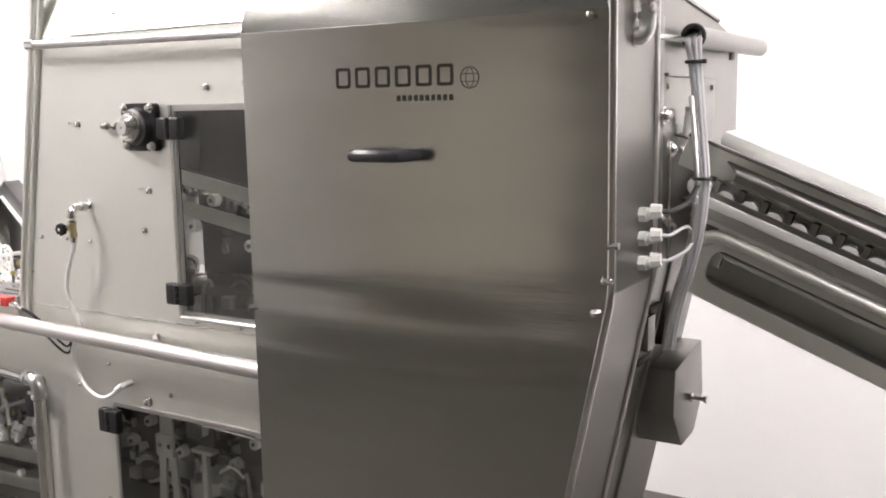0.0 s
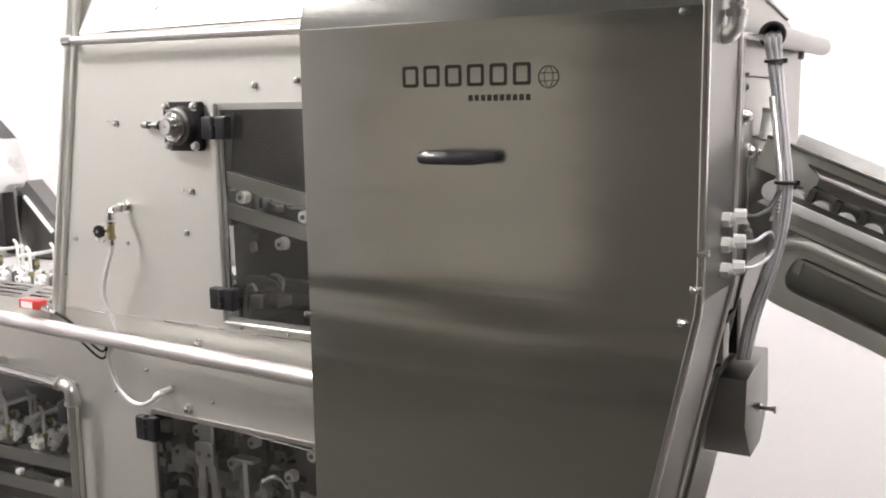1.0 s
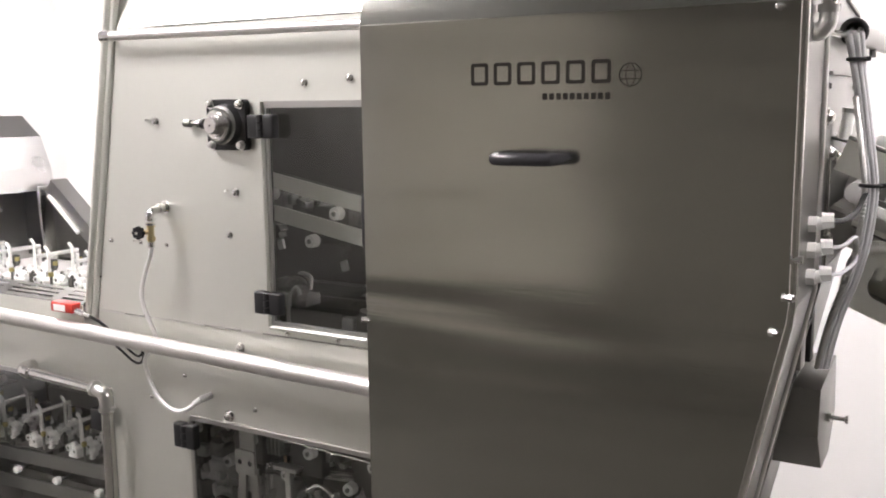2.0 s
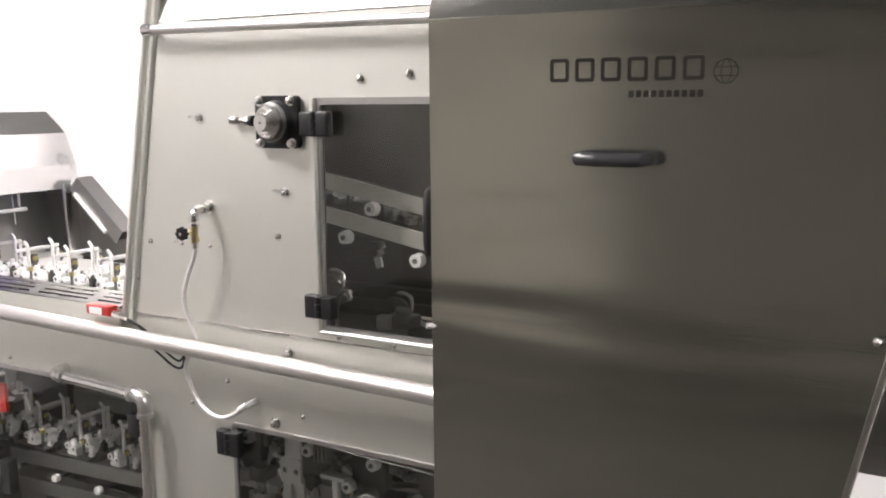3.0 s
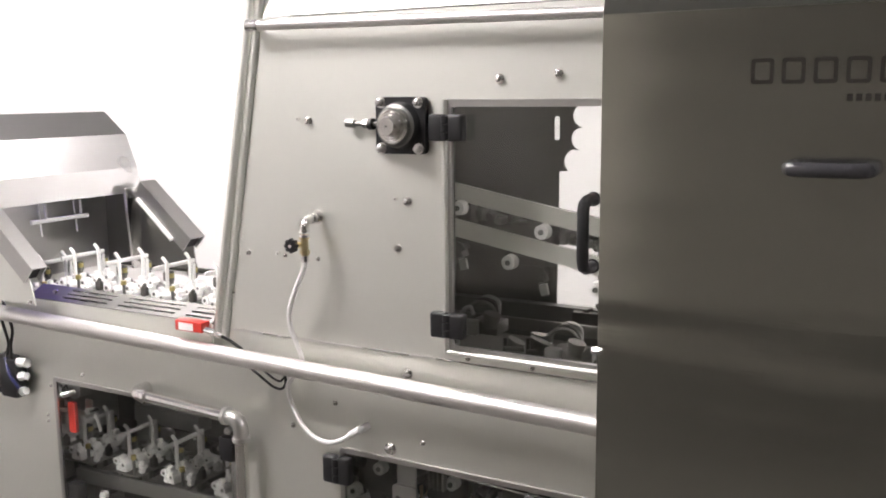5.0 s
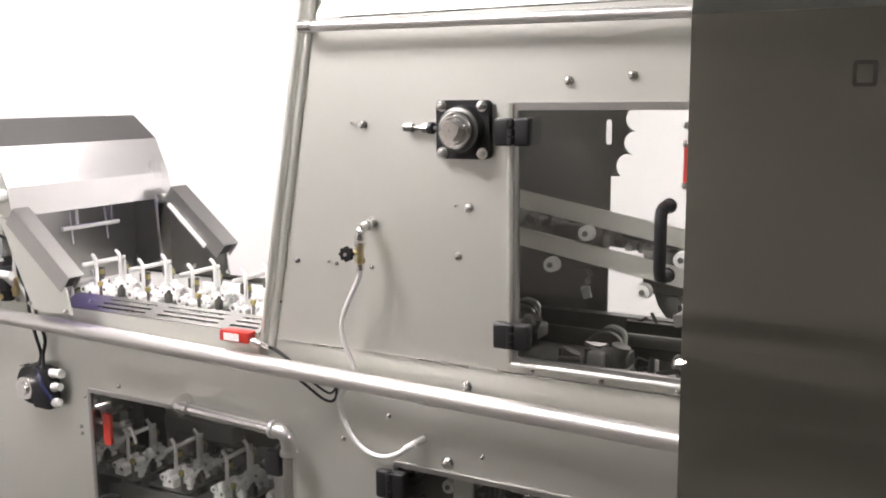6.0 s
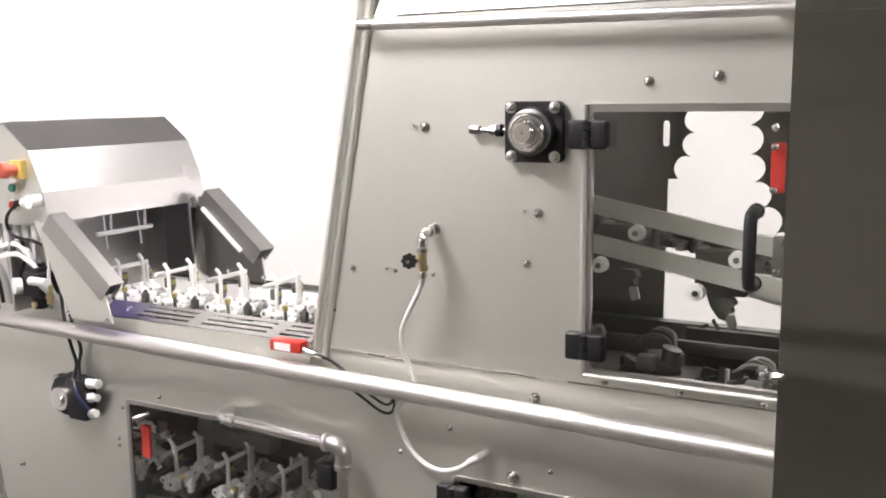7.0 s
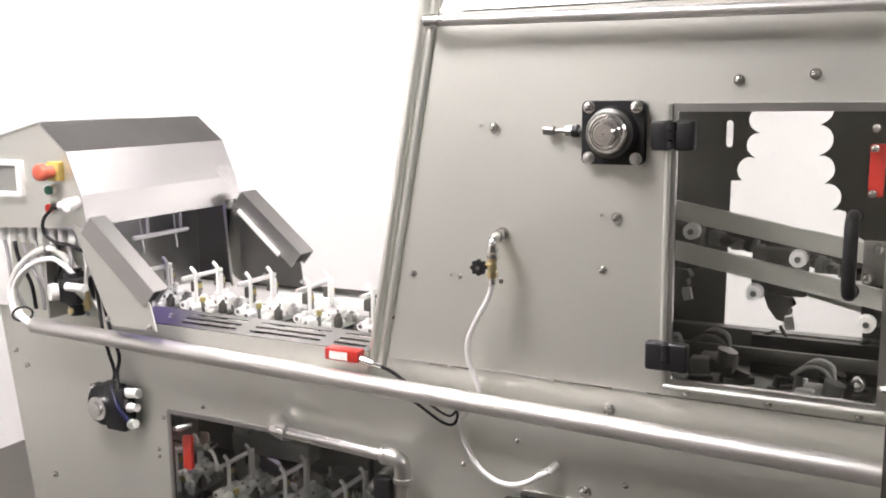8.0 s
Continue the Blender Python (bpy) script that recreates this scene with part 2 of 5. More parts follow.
# unseen row added to drive the north wall to full white
for lx, ly, k in ((-3.55, 2.0, 1.0), (-0.75, 1.95, 0.95), (0.9, 2.0, 1.30), (2.5, 2.0, 1.30)):
    ceiling_light(lx, ly, 1.05, 0.4, BACK * k)

# ---- the egg breaking machine: lower cabinet and upper housing ----
machine = thing("egg_breaking_machine", (-1.2, 1.3, 0.0), "long stainless steel egg breaking machine with clear inspection windows", "machine")
WA = (-1.886, -1.392, 0.36, 0.884)     # lower window by the bent tube
WB = (-1.160, -0.700, 0.36, 0.862)     # lower window by the front cover
WU = (-0.942, -0.680, 1.078, 1.447)    # upper window
bm = bmesh.new()
plate(bm, [(-2.21, 0.10), (-0.20, 0.10), (-0.20, 1.050), (-2.35, 1.050)], [rect(*WA), rect(*WB)], F, F + 0.004)
lower = part("lower_side_plate", bm, SATIN, machine, "satin stainless side plate")
bm = bmesh.new()
plate(bm, [(-1.409, 1.053), (-0.20, 1.053), (-0.20, 1.592), (-1.319, 1.592)], [rect(*WU)], F - 0.002, F + 0.003)
upper = part("upper_side_plate", bm, SATIN, machine, "satin stainless side plate with a tapered edge")
# the top sheet leans back above the crossbar
bm = bmesh.new()
vs = [bm.verts.new(c) for c in ((-1.319, F, 1.594), (-0.20, F, 1.594), (-0.20, F + 0.06, 1.80), (-1.283, F + 0.06, 1.80))]
bm.faces.new(vs)
thicken(bm, 0.003)
part("top_sheet", bm, SATIN, machine)
part("seam_strip", box(-1.40, -0.20, F - 0.0034, F + 0.0035, 1.0502, 1.0528), ZINC, machine)

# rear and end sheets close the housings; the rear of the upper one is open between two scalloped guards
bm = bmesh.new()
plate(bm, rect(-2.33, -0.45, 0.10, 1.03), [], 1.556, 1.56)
# rear plate and pan carry the cabinet's inner shade as a darker colour
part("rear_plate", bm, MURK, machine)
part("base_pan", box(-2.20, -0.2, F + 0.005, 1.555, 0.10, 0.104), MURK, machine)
part("end_sheet", box(-2.30, -2.296, F + 0.005, 1.555, 0.105, 1.03), PLATE, machine)
bm = bmesh.new()
vs = [bm.verts.new(c) for c in ((-1.395, F + 0.01, 1.06), (-1.395, 1.555, 1.06), (-1.29, 1.555, 1.78), (-1.29, F + 0.01, 1.58))]
bm.faces.new(vs)
thicken(bm, 0.003)
part("slanted_end_sheet", bm, PLATE, machine)
part("roof_sheet", box(-1.29, -0.62, F + 0.06, 1.555, 1.80, 1.803), PLATE, machine)
bm = bmesh.new()
plate(bm, rect(-2.33, -1.40, F + 0.006, 1.555), [rect(-2.17, -1.405, 1.085, 1.33)], 1.012, 1.018, "z")
part("cabinet_deck", bm, PLATE, machine)
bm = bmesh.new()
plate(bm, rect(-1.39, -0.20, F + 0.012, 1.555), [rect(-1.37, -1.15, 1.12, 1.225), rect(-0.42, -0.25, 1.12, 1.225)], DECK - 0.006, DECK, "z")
# deck in the darkened steel: the shade inside is put into its colour
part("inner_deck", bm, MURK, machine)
for lx in (-2.15, -0.4):
    for ly in (1.10, 1.50):
        bm = box(lx - 0.03, lx + 0.03, ly - 0.03, ly + 0.03, 0.0, 0.11, 0.004)
        part("leg", bm, PLATE, machine)

# slanted corner post: a channel with two rounded lips
pd = Vector((-1.288 + 1.433, 0, 1.80 - 1.036))
p0, p1 = Vector((-1.433, F - 0.004, 1.036)), Vector((-1.288, F - 0.004, 1.80))
bm = bmesh.new()
rod(bm, p0, p1, 0.0085, 14)
rod(bm, p0 + Vector((0.019, 0.001, 0)), p1 + Vector((0.019, 0.001, 0)), 0.0065, 12)
rod(bm, p0 + Vector((0.010, 0.005, 0)), p1 + Vector((0.010, 0.005, 0)), 0.006, 8)
part("corner_post", bm, SATIN, machine, "slanted folded steel corner post")

bm = bmesh.new()
rod(bm, (-1.296, 1.014, 1.579), (-0.66, 1.014, 1.572), 0.0085, 20)
bar = part("crossbar", bm, RAILM, machine, "polished round steel crossbar")
bm = bmesh.new()
rod(bm, (-1.309, 1.014, 1.579), (-1.285, 1.014, 1.579), 0.0105, 18)
rod(bm, (-1.309, 1.014, 1.579), (-1.309, F, 1.579), 0.008, 14)
part("collar", bm, CHROME, bar)
bm = bmesh.new()
rod(bm, (-0.70, 1.014, 1.5725), (-0.70, F, 1.5725), 0.006, 12)
part("stud", bm, CHROME, bar)

# bolts of the side plates
BOLTS = [(-1.212, 1.424, 6), (-1.024, 1.300, 6), (-1.043, 1.224, 5), (-1.352, 1.195, 4), (-0.864, 1.487, 5.5), (-0.772, 1.493, 5.5),
         (-0.920, 1.060, 4), (-0.811, 1.059, 4), (-0.699, 1.058, 4), (-1.271, 1.196, 3), (-1.202, 1.195, 3), (-1.392, 1.12, 2.5)]
for x, z, r in BOLTS:
    r *= 0.001
    part("bolt", hexbolt(bmesh.new(), (x, F - 0.002, z), OUT, r, r * 1.1), CHROME, upper)
for x, z in ((-1.231, 1.427), (-1.044, 1.303), (-1.283, 1.199)):
    part("pin", rod(bmesh.new(), (x, F - 0.002, z), (x, F - 0.009, z), 0.0025, 8), CHROME, upper)
LOWBOLTS = [(-1.031, 1.019, 7), (-1.004, 0.906, 3.5), (-1.066, 0.885, 8), (-1.269, 0.892, 3.5), (-1.176, 0.947, 3.5), (-2.277, 0.929, 5), (-2.308, 0.958, 5),
            (-2.218, 0.701, 5), (-1.922, 0.806, 3), (-1.922, 0.792, 3), (-1.806, 0.908, 3.5), (-1.906, 0.872, 3), (-1.20, 0.655, 5), (-2.20, 1.01, 5)]
for x, z, r in LOWBOLTS:
    r *= 0.001
    part("bolt", hexbolt(bmesh.new(), (x, F, z), OUT, r, r * 1.1), CHROME, lower)
bm = bmesh.new()
hexbolt(bm, (-1.1, F + 0.014, 1.63), (0, -1, 0.3), 0.007, 0.008)
part("bolt", bm, CHROME, machine)


# ---- inspection windows ----
def window_door(name, o, w, proud, label):
    x0, x1, z0, z1 = o
    bm = bmesh.new()
    plate(bm, rrect(x0 - w, x1 + w, z0 - w, z1 + w, 0.006), [rrect(x0, x1, z0, z1, 0.003)], F - proud, F + 0.004)
    d = part(name, bm, PLATE, machine, label)
    pane = part("pane", box(x0 + 0.0005, x1 - 0.0005, F - proud * 0.3, F - proud * 0.3 + 0.004, z0 + 0.0005, z1 - 0.0005), GLASS, d, "clear plastic pane")
    pane.visible_shadow = False
    return d


door_u = window_door("upper_window_door", WU, 0.011, 0.009, "hinged steel-framed clear window, closed")
bm = bmesh.new()
rod(bm, (WU[0] - 0.010, F - 0.011, WU[2] - 0.010), (WU[0] - 0.010, F - 0.011, WU[3] + 0.010), 0.0045, 12)
rod(bm, (WU[0] - 0.010, F - 0.011, WU[2] - 0.010), (WU[1] + 0.010, F - 0.011, WU[2] - 0.010), 0.0040, 12)
part("frame_bead", bm, SATIN, door_u)


def hinge(x, z, parent, w=0.029, h=0.020):
    bm = bmesh.new()
    for s in (-1, 1):
        xa, xb = sorted((x + s * 0.002, x + s * w))
        bx(bm, xa, xb, F - 0.026, F - 0.008, z - h, z + h, 0.004, 3)
    for k in range(3):
        zz = z - h * 0.62 + k * h * 0.62
        rod(bm, (x, F - 0.022, zz - h * 0.26), (x, F - 0.022, zz + h * 0.26), 0.0075, 14)
    part("hinge", bm, BLACK, parent, "black plastic hinge")


hinge(-0.944, 1.416, door_u)
hinge(-0.945, 1.113, door_u)


def bow_handle(name, a, b, out, r, mat, parent, label="", bend=0.014):
    """A bow handle from foot a to foot b, standing out by the vector out."""
    a, b, out = Vector(a), Vector(b), Vector(out)
    ax = (b - a).normalized() * bend
    k = 1 - bend / out.length
    pts = [a, a + out * k * 0.6, a + out * k, a + out * (k + (1 - k) * 0.75) + ax * 0.3, a + out + ax, b + out - ax, b + out * (k + (1 - k) * 0.75) - ax * 0.3, b + out * k, b + out * k * 0.6, b]
    bm = sweep(bmesh.new(), pts, r, 16)
    return part(name, bm, mat, parent, label)


bow_handle("handle", (-0.718, F, 1.222), (-0.718, F, 1.318), (0, -0.042, 0), 0.0085, BLACK, door_u, "black plastic bow handle")
for z in (1.222, 1.318):
    part("foot", rod(bmesh.new(), (-0.718, F + 0.001, z), (-0.718, F - 0.004, z), 0.0105), BLACK, door_u)

door_a = window_door("lower_window_door", WA, 0.008, 0.004, "steel-framed clear lower window, closed")
door_b = window_door("lower_window_door", WB, 0.008, 0.004, "steel-framed clear lower window, closed")
hinge(-1.163, 0.836, door_b, 0.027, 0.024)
bm = box(-1.424, -1.392, F - 0.026, F - 0.006, 0.806, 0.852, 0.004)
part("hinge", bm, BLACK, door_a, "black plastic hinge")
bm = bx(bmesh.new(), -1.884, -1.852, F + 0.004, F + 0.03, 0.58, 0.66, 0.004)
part("hinge", bm, BLACK, door_a, "black plastic hinge")
bm = bmesh.new()
plate(bm, rrect(-1.872, -1.852, 0.772, 0.838, 0.003), [], F + 0.012, F + 0.020)
part("red_latch", bm, RED, door_a, "red plastic latch plate")
bm = rod(bmesh.new(), (-1.866, F - 0.010, 0.858), (-1.846, F + 0.012, 0.864), 0.0055)
dome(bm, (-1.866, F - 0.010, 0.858), (-1, -0.8, -0.2), 0.0055, 0.004)
part("knob", bm, ZINC, door_a)
bm = bmesh.new()
plate(bm, rrect(-0.706, -0.688, 1.340, 1.406, 0.002), [], F + 0.02, F + 0.026)
part("red_latch", bm, RED, door_u, "red plastic latch plate")
for z in (1.345, 1.401, 1.426):
    bm = rod(bmesh.new(), (-0.700, F + 0.02, z), (-0.700, F + 0.008, z), 0.005)
    dome(bm, (-0.700, F + 0.008, z), OUT, 0.005, 0.004)
    part("stud", bm, CHROME, door_u)
bm = dome(rod(bmesh.new(), (-0.703, F + 0.018, 1.098), (-0.703, F + 0.004, 1.098), 0.009), (-0.703, F + 0.004, 1.098), OUT, 0.009, 0.007)
part("stud", bm, CHROME, door_u)

# ---- front cover with its printed mark ----
cover = thing("front_cover", (-0.37, 1.0, 0.0), "tall brushed stainless front cover with a bow handle and mark", "machine cover")
XR, XL, ZK = -0.070, -0.664, 1.205
ZROLL = 1.560      # above this the sheet rolls back


def cover_right(z):
    return XR if z >= ZK else XR - (ZK - z) * 0.212


prof = [(XL, 0.12), (cover_right(0.12), 0.12), (XR, ZK), (XR, ZROLL), (XL, ZROLL)]
bm = bmesh.new()
plate(bm, prof, [], P, P + 0.003)
front = part("front_sheet", bm, BRUSHED, cover)
# the top of the sheet rolls back in a wide bend
bm = bmesh.new()
prev = None
for k in range(15):
    a = min(k, 10) / 10 * radians(15)
    yy, zz = P + 0.005 * (1 - math.cos(a)), ZROLL + 0.0002 + 0.005 * math.sin(a)
    if k > 10:
        yy, zz = yy + (k - 10) * 0.05 * math.sin(a), zz + (k - 10) * 0.05 * math.cos(a)
    row = [bm.verts.new((x, yy, zz)) for x in (XL, XR)]
    if prev:
        bm.faces.new((prev[0], prev[1], row[1], row[0]))
    prev = row
thicken(bm, -0.003)
part("rolled_top", bm, BRUSHED, cover)
part("left_return", box(XL, XL + 0.003, P + 0.0035, F - 0.0025, 0.12, ZROLL), BRUSHED, cover)
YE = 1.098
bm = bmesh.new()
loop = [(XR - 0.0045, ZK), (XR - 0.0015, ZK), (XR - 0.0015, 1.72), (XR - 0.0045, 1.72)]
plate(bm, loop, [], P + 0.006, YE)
# end side of the cover: dimmed steel holds down the white wall's reflection
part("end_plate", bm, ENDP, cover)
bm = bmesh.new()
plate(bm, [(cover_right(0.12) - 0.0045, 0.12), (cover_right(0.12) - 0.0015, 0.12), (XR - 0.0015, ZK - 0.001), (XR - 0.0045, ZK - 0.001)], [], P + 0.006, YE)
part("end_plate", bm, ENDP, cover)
bm = sweep(bmesh.new(), [(cover_right(0.12) + 0.002, P + 0.006, 0.12), (XR - 0.002 * 0.2, P + 0.006, ZK - 0.012), (XR + 0.002, P + 0.006, ZK + 0.012), (XR + 0.002, P + 0.006, 1.70)], 0.0065, 14)
part("edge_trim", bm, CHROME, cover, "bright rolled steel edge")
bm = sweep(bmesh.new(), [(cover_right(0.12) + 0.001, YE, 0.12), (XR, YE, ZK), (XR, YE, 1.72)], 0.0038, 12)
part("edge_trim", bm, RAILM, cover)
bow_handle("handle", (-0.433, P, 1.381), (-0.350, P, 1.381), (0, -0.046, 0), 0.0085, HANDLE, cover, "dark grey plastic bow handle", 0.016)
for x, z, d in ((XL + 0.002, 1.135, (-1, -0.9, 0.1)), (cover_right(1.18) - 0.006, 1.184, (-0.6, -1, 0)), (XR - 0.022, 1.5535, OUT), (XR - 0.004, 1.225, (1, -0.6, 0)), (XR + 0.001, 1.27, (1, 0, 0))):
    bm = bmesh.new()
    y = P + 0.003 if d == OUT else P + 0.004
    hexbolt(bm, (x, y, z), d, 0.005, 0.012)
    part("bolt", bm, CHROME, cover)
# printed mark: plain bars and a ringed globe
for k in range(6):
    x0 = -0.488 + k * 0.0340
    bm = bmesh.new()
    plate(bm, rrect(x0 + 0.003, x0 + 0.0285, 1.474, 1.503, 0.004), [rrect(x0 + 0.0075, x0 + 0.024, 1.4785, 1.4985, 0.002)], P - 0.0006, P)
    part("mark_block", bm, LOGO, front)
for k in range(10):
    x0 = -0.381 + k * 0.0094
    part("mark_bar", box(x0, x0 + 0.0062, P - 0.0006, P, 1.4545, 1.4625), LOGO, front)
gx, gz, gr = -0.2645, 1.4835, 0.0145
bm = bmesh.new()
for r in (gr, ):
    plate(bm, arc(gx, gz, r, 0, 345, 23), [arc(gx, gz, r - 0.0012, 0, 345, 23)], P - 0.0006, P)
for dz in (-0.005, 0.005):
    hw = math.sqrt(gr * gr - dz * dz) - 0.0013
    bx(bm, gx - hw, gx + hw, P - 0.0005, P, gz + dz - 0.0005, gz + dz + 0.0005)
for dx in (-0.005, 0.005):
    sweep(bm, [(gx + dx * math.cos(a) * 1.2, P - 0.0001, gz + (gr - 0.002) * math.sin(a)) for a in [radians(-80 + 20 * i) for i in range(9)]], 0.0005, 6)
part("mark_globe", bm, LOGO, front)

# ---- the long handrail ----
rail = thing("handrail", (-1.4, 0.998, 1.0), "long polished stainless tube rail along the machine", "rail")
RZ = lambda x: 1.033 + (x + 2.19) * -0.0205
bm = bmesh.new()
n = 24
for r, flip in ((0.0156, False), (0.0136, True)):
    a = [bm.verts.new((-2.19, 0.998 + r * math.cos(2 * math.pi * i / n), RZ(-2.19) + r * math.sin(2 * math.pi * i / n))) for i in range(n)]
    b = [bm.verts.new((-0.655, 0.998 + r * math.cos(2 * math.pi * i / n), RZ(-0.655) + r * math.sin(2 * math.pi * i / n))) for i in range(n)]
    for i in range(n):
        j = (i + 1) % n
        bm.faces.new((a[i], a[j], b[j], b[i]))
    if flip:
        for i in range(n):
            j = (i + 1) % n
            bm.faces.new((a[i], a[j], oa[j], oa[i]))
            bm.faces.new((b[i], b[j], ob_[j], ob_[i]))
    oa, ob_ = a, b
part("tube", bm, RAILM, rail)
for x in (-2.05, -1.03 + 0.0, -1.55):
    part("stand_off", rod(bmesh.new(), (x, 1.010, RZ(x)), (x, F, RZ(x)), 0.007, 12), CHROME, rail)

# ---- flange bearing on the upper plate ----
bearing = thing("flange_bearing", (-1.0285, F, 1.4185), "black square flange bearing with a bright steel cap", "bearing")
cx, cz = -1.0285, 1.4185
FY = F - 0.002
bm = bmesh.new()
plate(bm, rrect(cx - 0.044, cx + 0.044, cz - 0.0435, cz + 0.0435, 0.008), [], FY - 0.013, FY)
part("flange", bm, BLACK, bearing)
bm = rod(bmesh.new(), (cx, FY - 0.012, cz), (cx, FY - 0.026, cz), 0.037, 36, 0.031)
part("housing", bm, BLACK, bearing)
bm = sweep(bmesh.new(), [(cx + 0.030 * math.cos(a), FY - 0.027, cz + 0.030 * math.sin(a)) for a in [2 * math.pi * i / 28 for i in range(28)]], 0.0035, 8, True)
part("seal_ring", bm, DARKSTEEL, bearing)
bm = bmesh.new()
ringp = None
for yy, r in ((0.020, 0.0268), (0.036, 0.0268), (0.039, 0.0240), (0.0385, 0.0205), (0.043, 0.0205), (0.0445, 0.0190), (0.044, 0.0150), (0.051, 0.0150), (0.053, 0.0132)):
    ring = [bm.verts.new((cx + r * math.cos(2 * math.pi * i / 40), FY - yy, cz + r * math.sin(2 * math.pi * i / 40))) for i in range(40)]
    for i in range(40 if ringp else 0):
        bm.faces.new((ringp[i], ringp[(i + 1) % 40], ring[(i + 1) % 40], ring[i]))
    ringp = ring
bm.faces.new(ringp)
# dark disc on the cap, in place of a shaded centre hole
part("centre_hole_shade", rod(bmesh.new(), (cx, FY - 0.052, cz), (cx, FY - 0.0536, cz), 0.0016, 10), DARKSTEEL, bearing)
part("cap", bm, CHROME, bearing, "turned bright steel cap")
for sx in (-1, 1):
    for sz in (-1, 1):
        bm = hexbolt(bmesh.new(), (cx + sx * 0.0335, FY - 0.013, cz + sz * 0.035), OUT, 0.0064, 0.008)
        part("bolt", bm, ZINC, bearing)
bm = rod(bmesh.new(), (cx - 0.058, FY - 0.010, cz + 0.002), (cx - 0.068, FY - 0.010, cz + 0.002), 0.0078, 6)
rod(bm, (cx - 0.043, FY - 0.010, cz + 0.002), (cx - 0.090, FY - 0.010, cz + 0.002), 0.0034, 12)
rod(bm, (cx - 0.086, FY - 0.010, cz + 0.002), (cx - 0.101, FY - 0.010, cz + 0.003), 0.0066, 14)
part("adjusting_screw", bm, ENDP, bearing)
part("lock_washer", rod(bmesh.new(), (cx - 0.050, FY - 0.010, cz + 0.002), (cx - 0.058, FY - 0.010, cz + 0.002), 0.0092, 16), BLACK, bearing)


# ---- water tap with its hose ----
tap = thing("tap", (-1.186, F, 1.26), "small brass tap on a steel elbow with a black knob", "tap")
TX, TY = -1.196, 0.998
bm = rod(bmesh.new(), (-1.199, FY, 1.266), (-1.199, FY - 0.003, 1.266), 0.012, 20)
sweep(bm, smooth_path([(-1.199, FY, 1.266), (-1.1985, TY + 0.022, 1.266), (TX, TY + 0.007, 1.264), (TX, TY, 1.256), (TX, TY, 1.246)], 5), 0.0075, 14)
for zz in (1.238, 1.246):
    rod(bm, (TX, TY, zz), (TX, TY, zz + 0.004), 0.0092, 14)
rod(bm, (-1.199, TY + 0.030, 1.266), (-1.199, TY + 0.024, 1.266), 0.0092, 14)
part("elbow", bm, CHROME, tap)
bm = rod(bmesh.new(), (TX, TY, 1.242), (TX, TY, 1.208), 0.0062, 14)
rod(bm, (TX, TY, 1.242), (TX, TY, 1.235), 0.0082, 6)
rod(bm, (TX, TY, 1.217), (TX, TY, 1.210), 0.0082, 6)
rod(bm, (TX, TY, 1.226), (TX - 0.015, TY - 0.013, 1.225), 0.0048, 10)
part("valve_body", bm, BRASS, tap)
kd = Vector((0.18, -0.98, 0)).normalized()
kc = Vector((TX - 0.015, TY - 0.014, 1.225))
bm = rod(bmesh.new(), kc - kd * 0.002, kc + kd * 0.006, 0.0098, 16)
for k in range(8):
    a = 2 * math.pi * k / 8
    e1, e2 = Vector((kd.y, -kd.x, 0)), Vector((0, 0, 1))
    q = kc + (e1 * math.cos(a) + e2 * math.sin(a)) * 0.0092
    rod(bm, q - kd * 0.002, q + kd * 0.005, 0.0032, 8)
knob = part("knob", bm, BLACK, tap, "black ribbed knob")
part("knob_screw", rod(bmesh.new(), kc + kd * 0.006, kc + kd * 0.0082, 0.0030, 10), CHROME, knob)
bm = rod(bmesh.new(), (TX, TY, 1.210), (TX, TY, 1.198), 0.0058, 12)
part("nozzle", bm, CHROME, tap)

hose = thing("water_hose", (-1.23, F, 1.0), "thin white plastic hose hanging from the tap", "hose")
path = smooth_path([(TX, TY, 1.206), (-1.201, TY, 1.182), (-1.219, 1.000, 1.150), (-1.241, 1.008, 1.109), (-1.245, 1.015, 1.078), (-1.238, 1.021, 1.048), (-1.231, 1.0250, 1.021),
                    (-1.245, 1.028, 0.995), (-1.266, 1.028, 0.970), (-1.260, 1.028, 0.940), (-1.240, 1.028, 0.905), (-1.212, 1.027, 0.885), (-1.180, 1.025, 0.881), (-1.148, 1.023, 0.893), (-1.128, 1.022, 0.908)], 6)
part("tube", sweep(bmesh.new(), path, 0.0041, 12), HOSE, hose)
bm = rod(bmesh.new(), (-1.132, 1.022, 0.905), (-1.113, 1.022, 0.917), 0.0060, 14)
rod(bm, (-1.117, 1.022, 0.914), (-1.110, F, 0.918), 0.0062, 12)
part("fitting", bm, WHITE, hose)


# ---- bent tube guard beside the lower window ----
guard = thing("tube_guard", (-1.37, F, 0.9), "bent steel tube guard with threaded elbows", "tube")
GY = 1.008
bm = rod(bmesh.new(), (-1.602, GY, 0.9065), (-1.375, GY, 0.898), 0.0115, 20)
part("tube", bm, CHROME, guard)
bm = rod(bmesh.new(), (-1.360, GY, 0.880), (-1.372, GY, 0.12), 0.0115, 20)
part("tube", bm, CHROME, guard)
bm = sweep(bmesh.new(), smooth_path([(-1.392, GY, 0.899), (-1.377, GY, 0.898), (-1.364, GY, 0.890), (-1.360, GY, 0.876), (-1.360, GY, 0.862)], 5), 0.0138, 18)
rod(bm, (-1.396, GY, 0.899), (-1.388, GY, 0.899), 0.0160, 18)
rod(bm, (-1.360, GY, 0.866), (-1.360, GY, 0.858), 0.0160, 18)
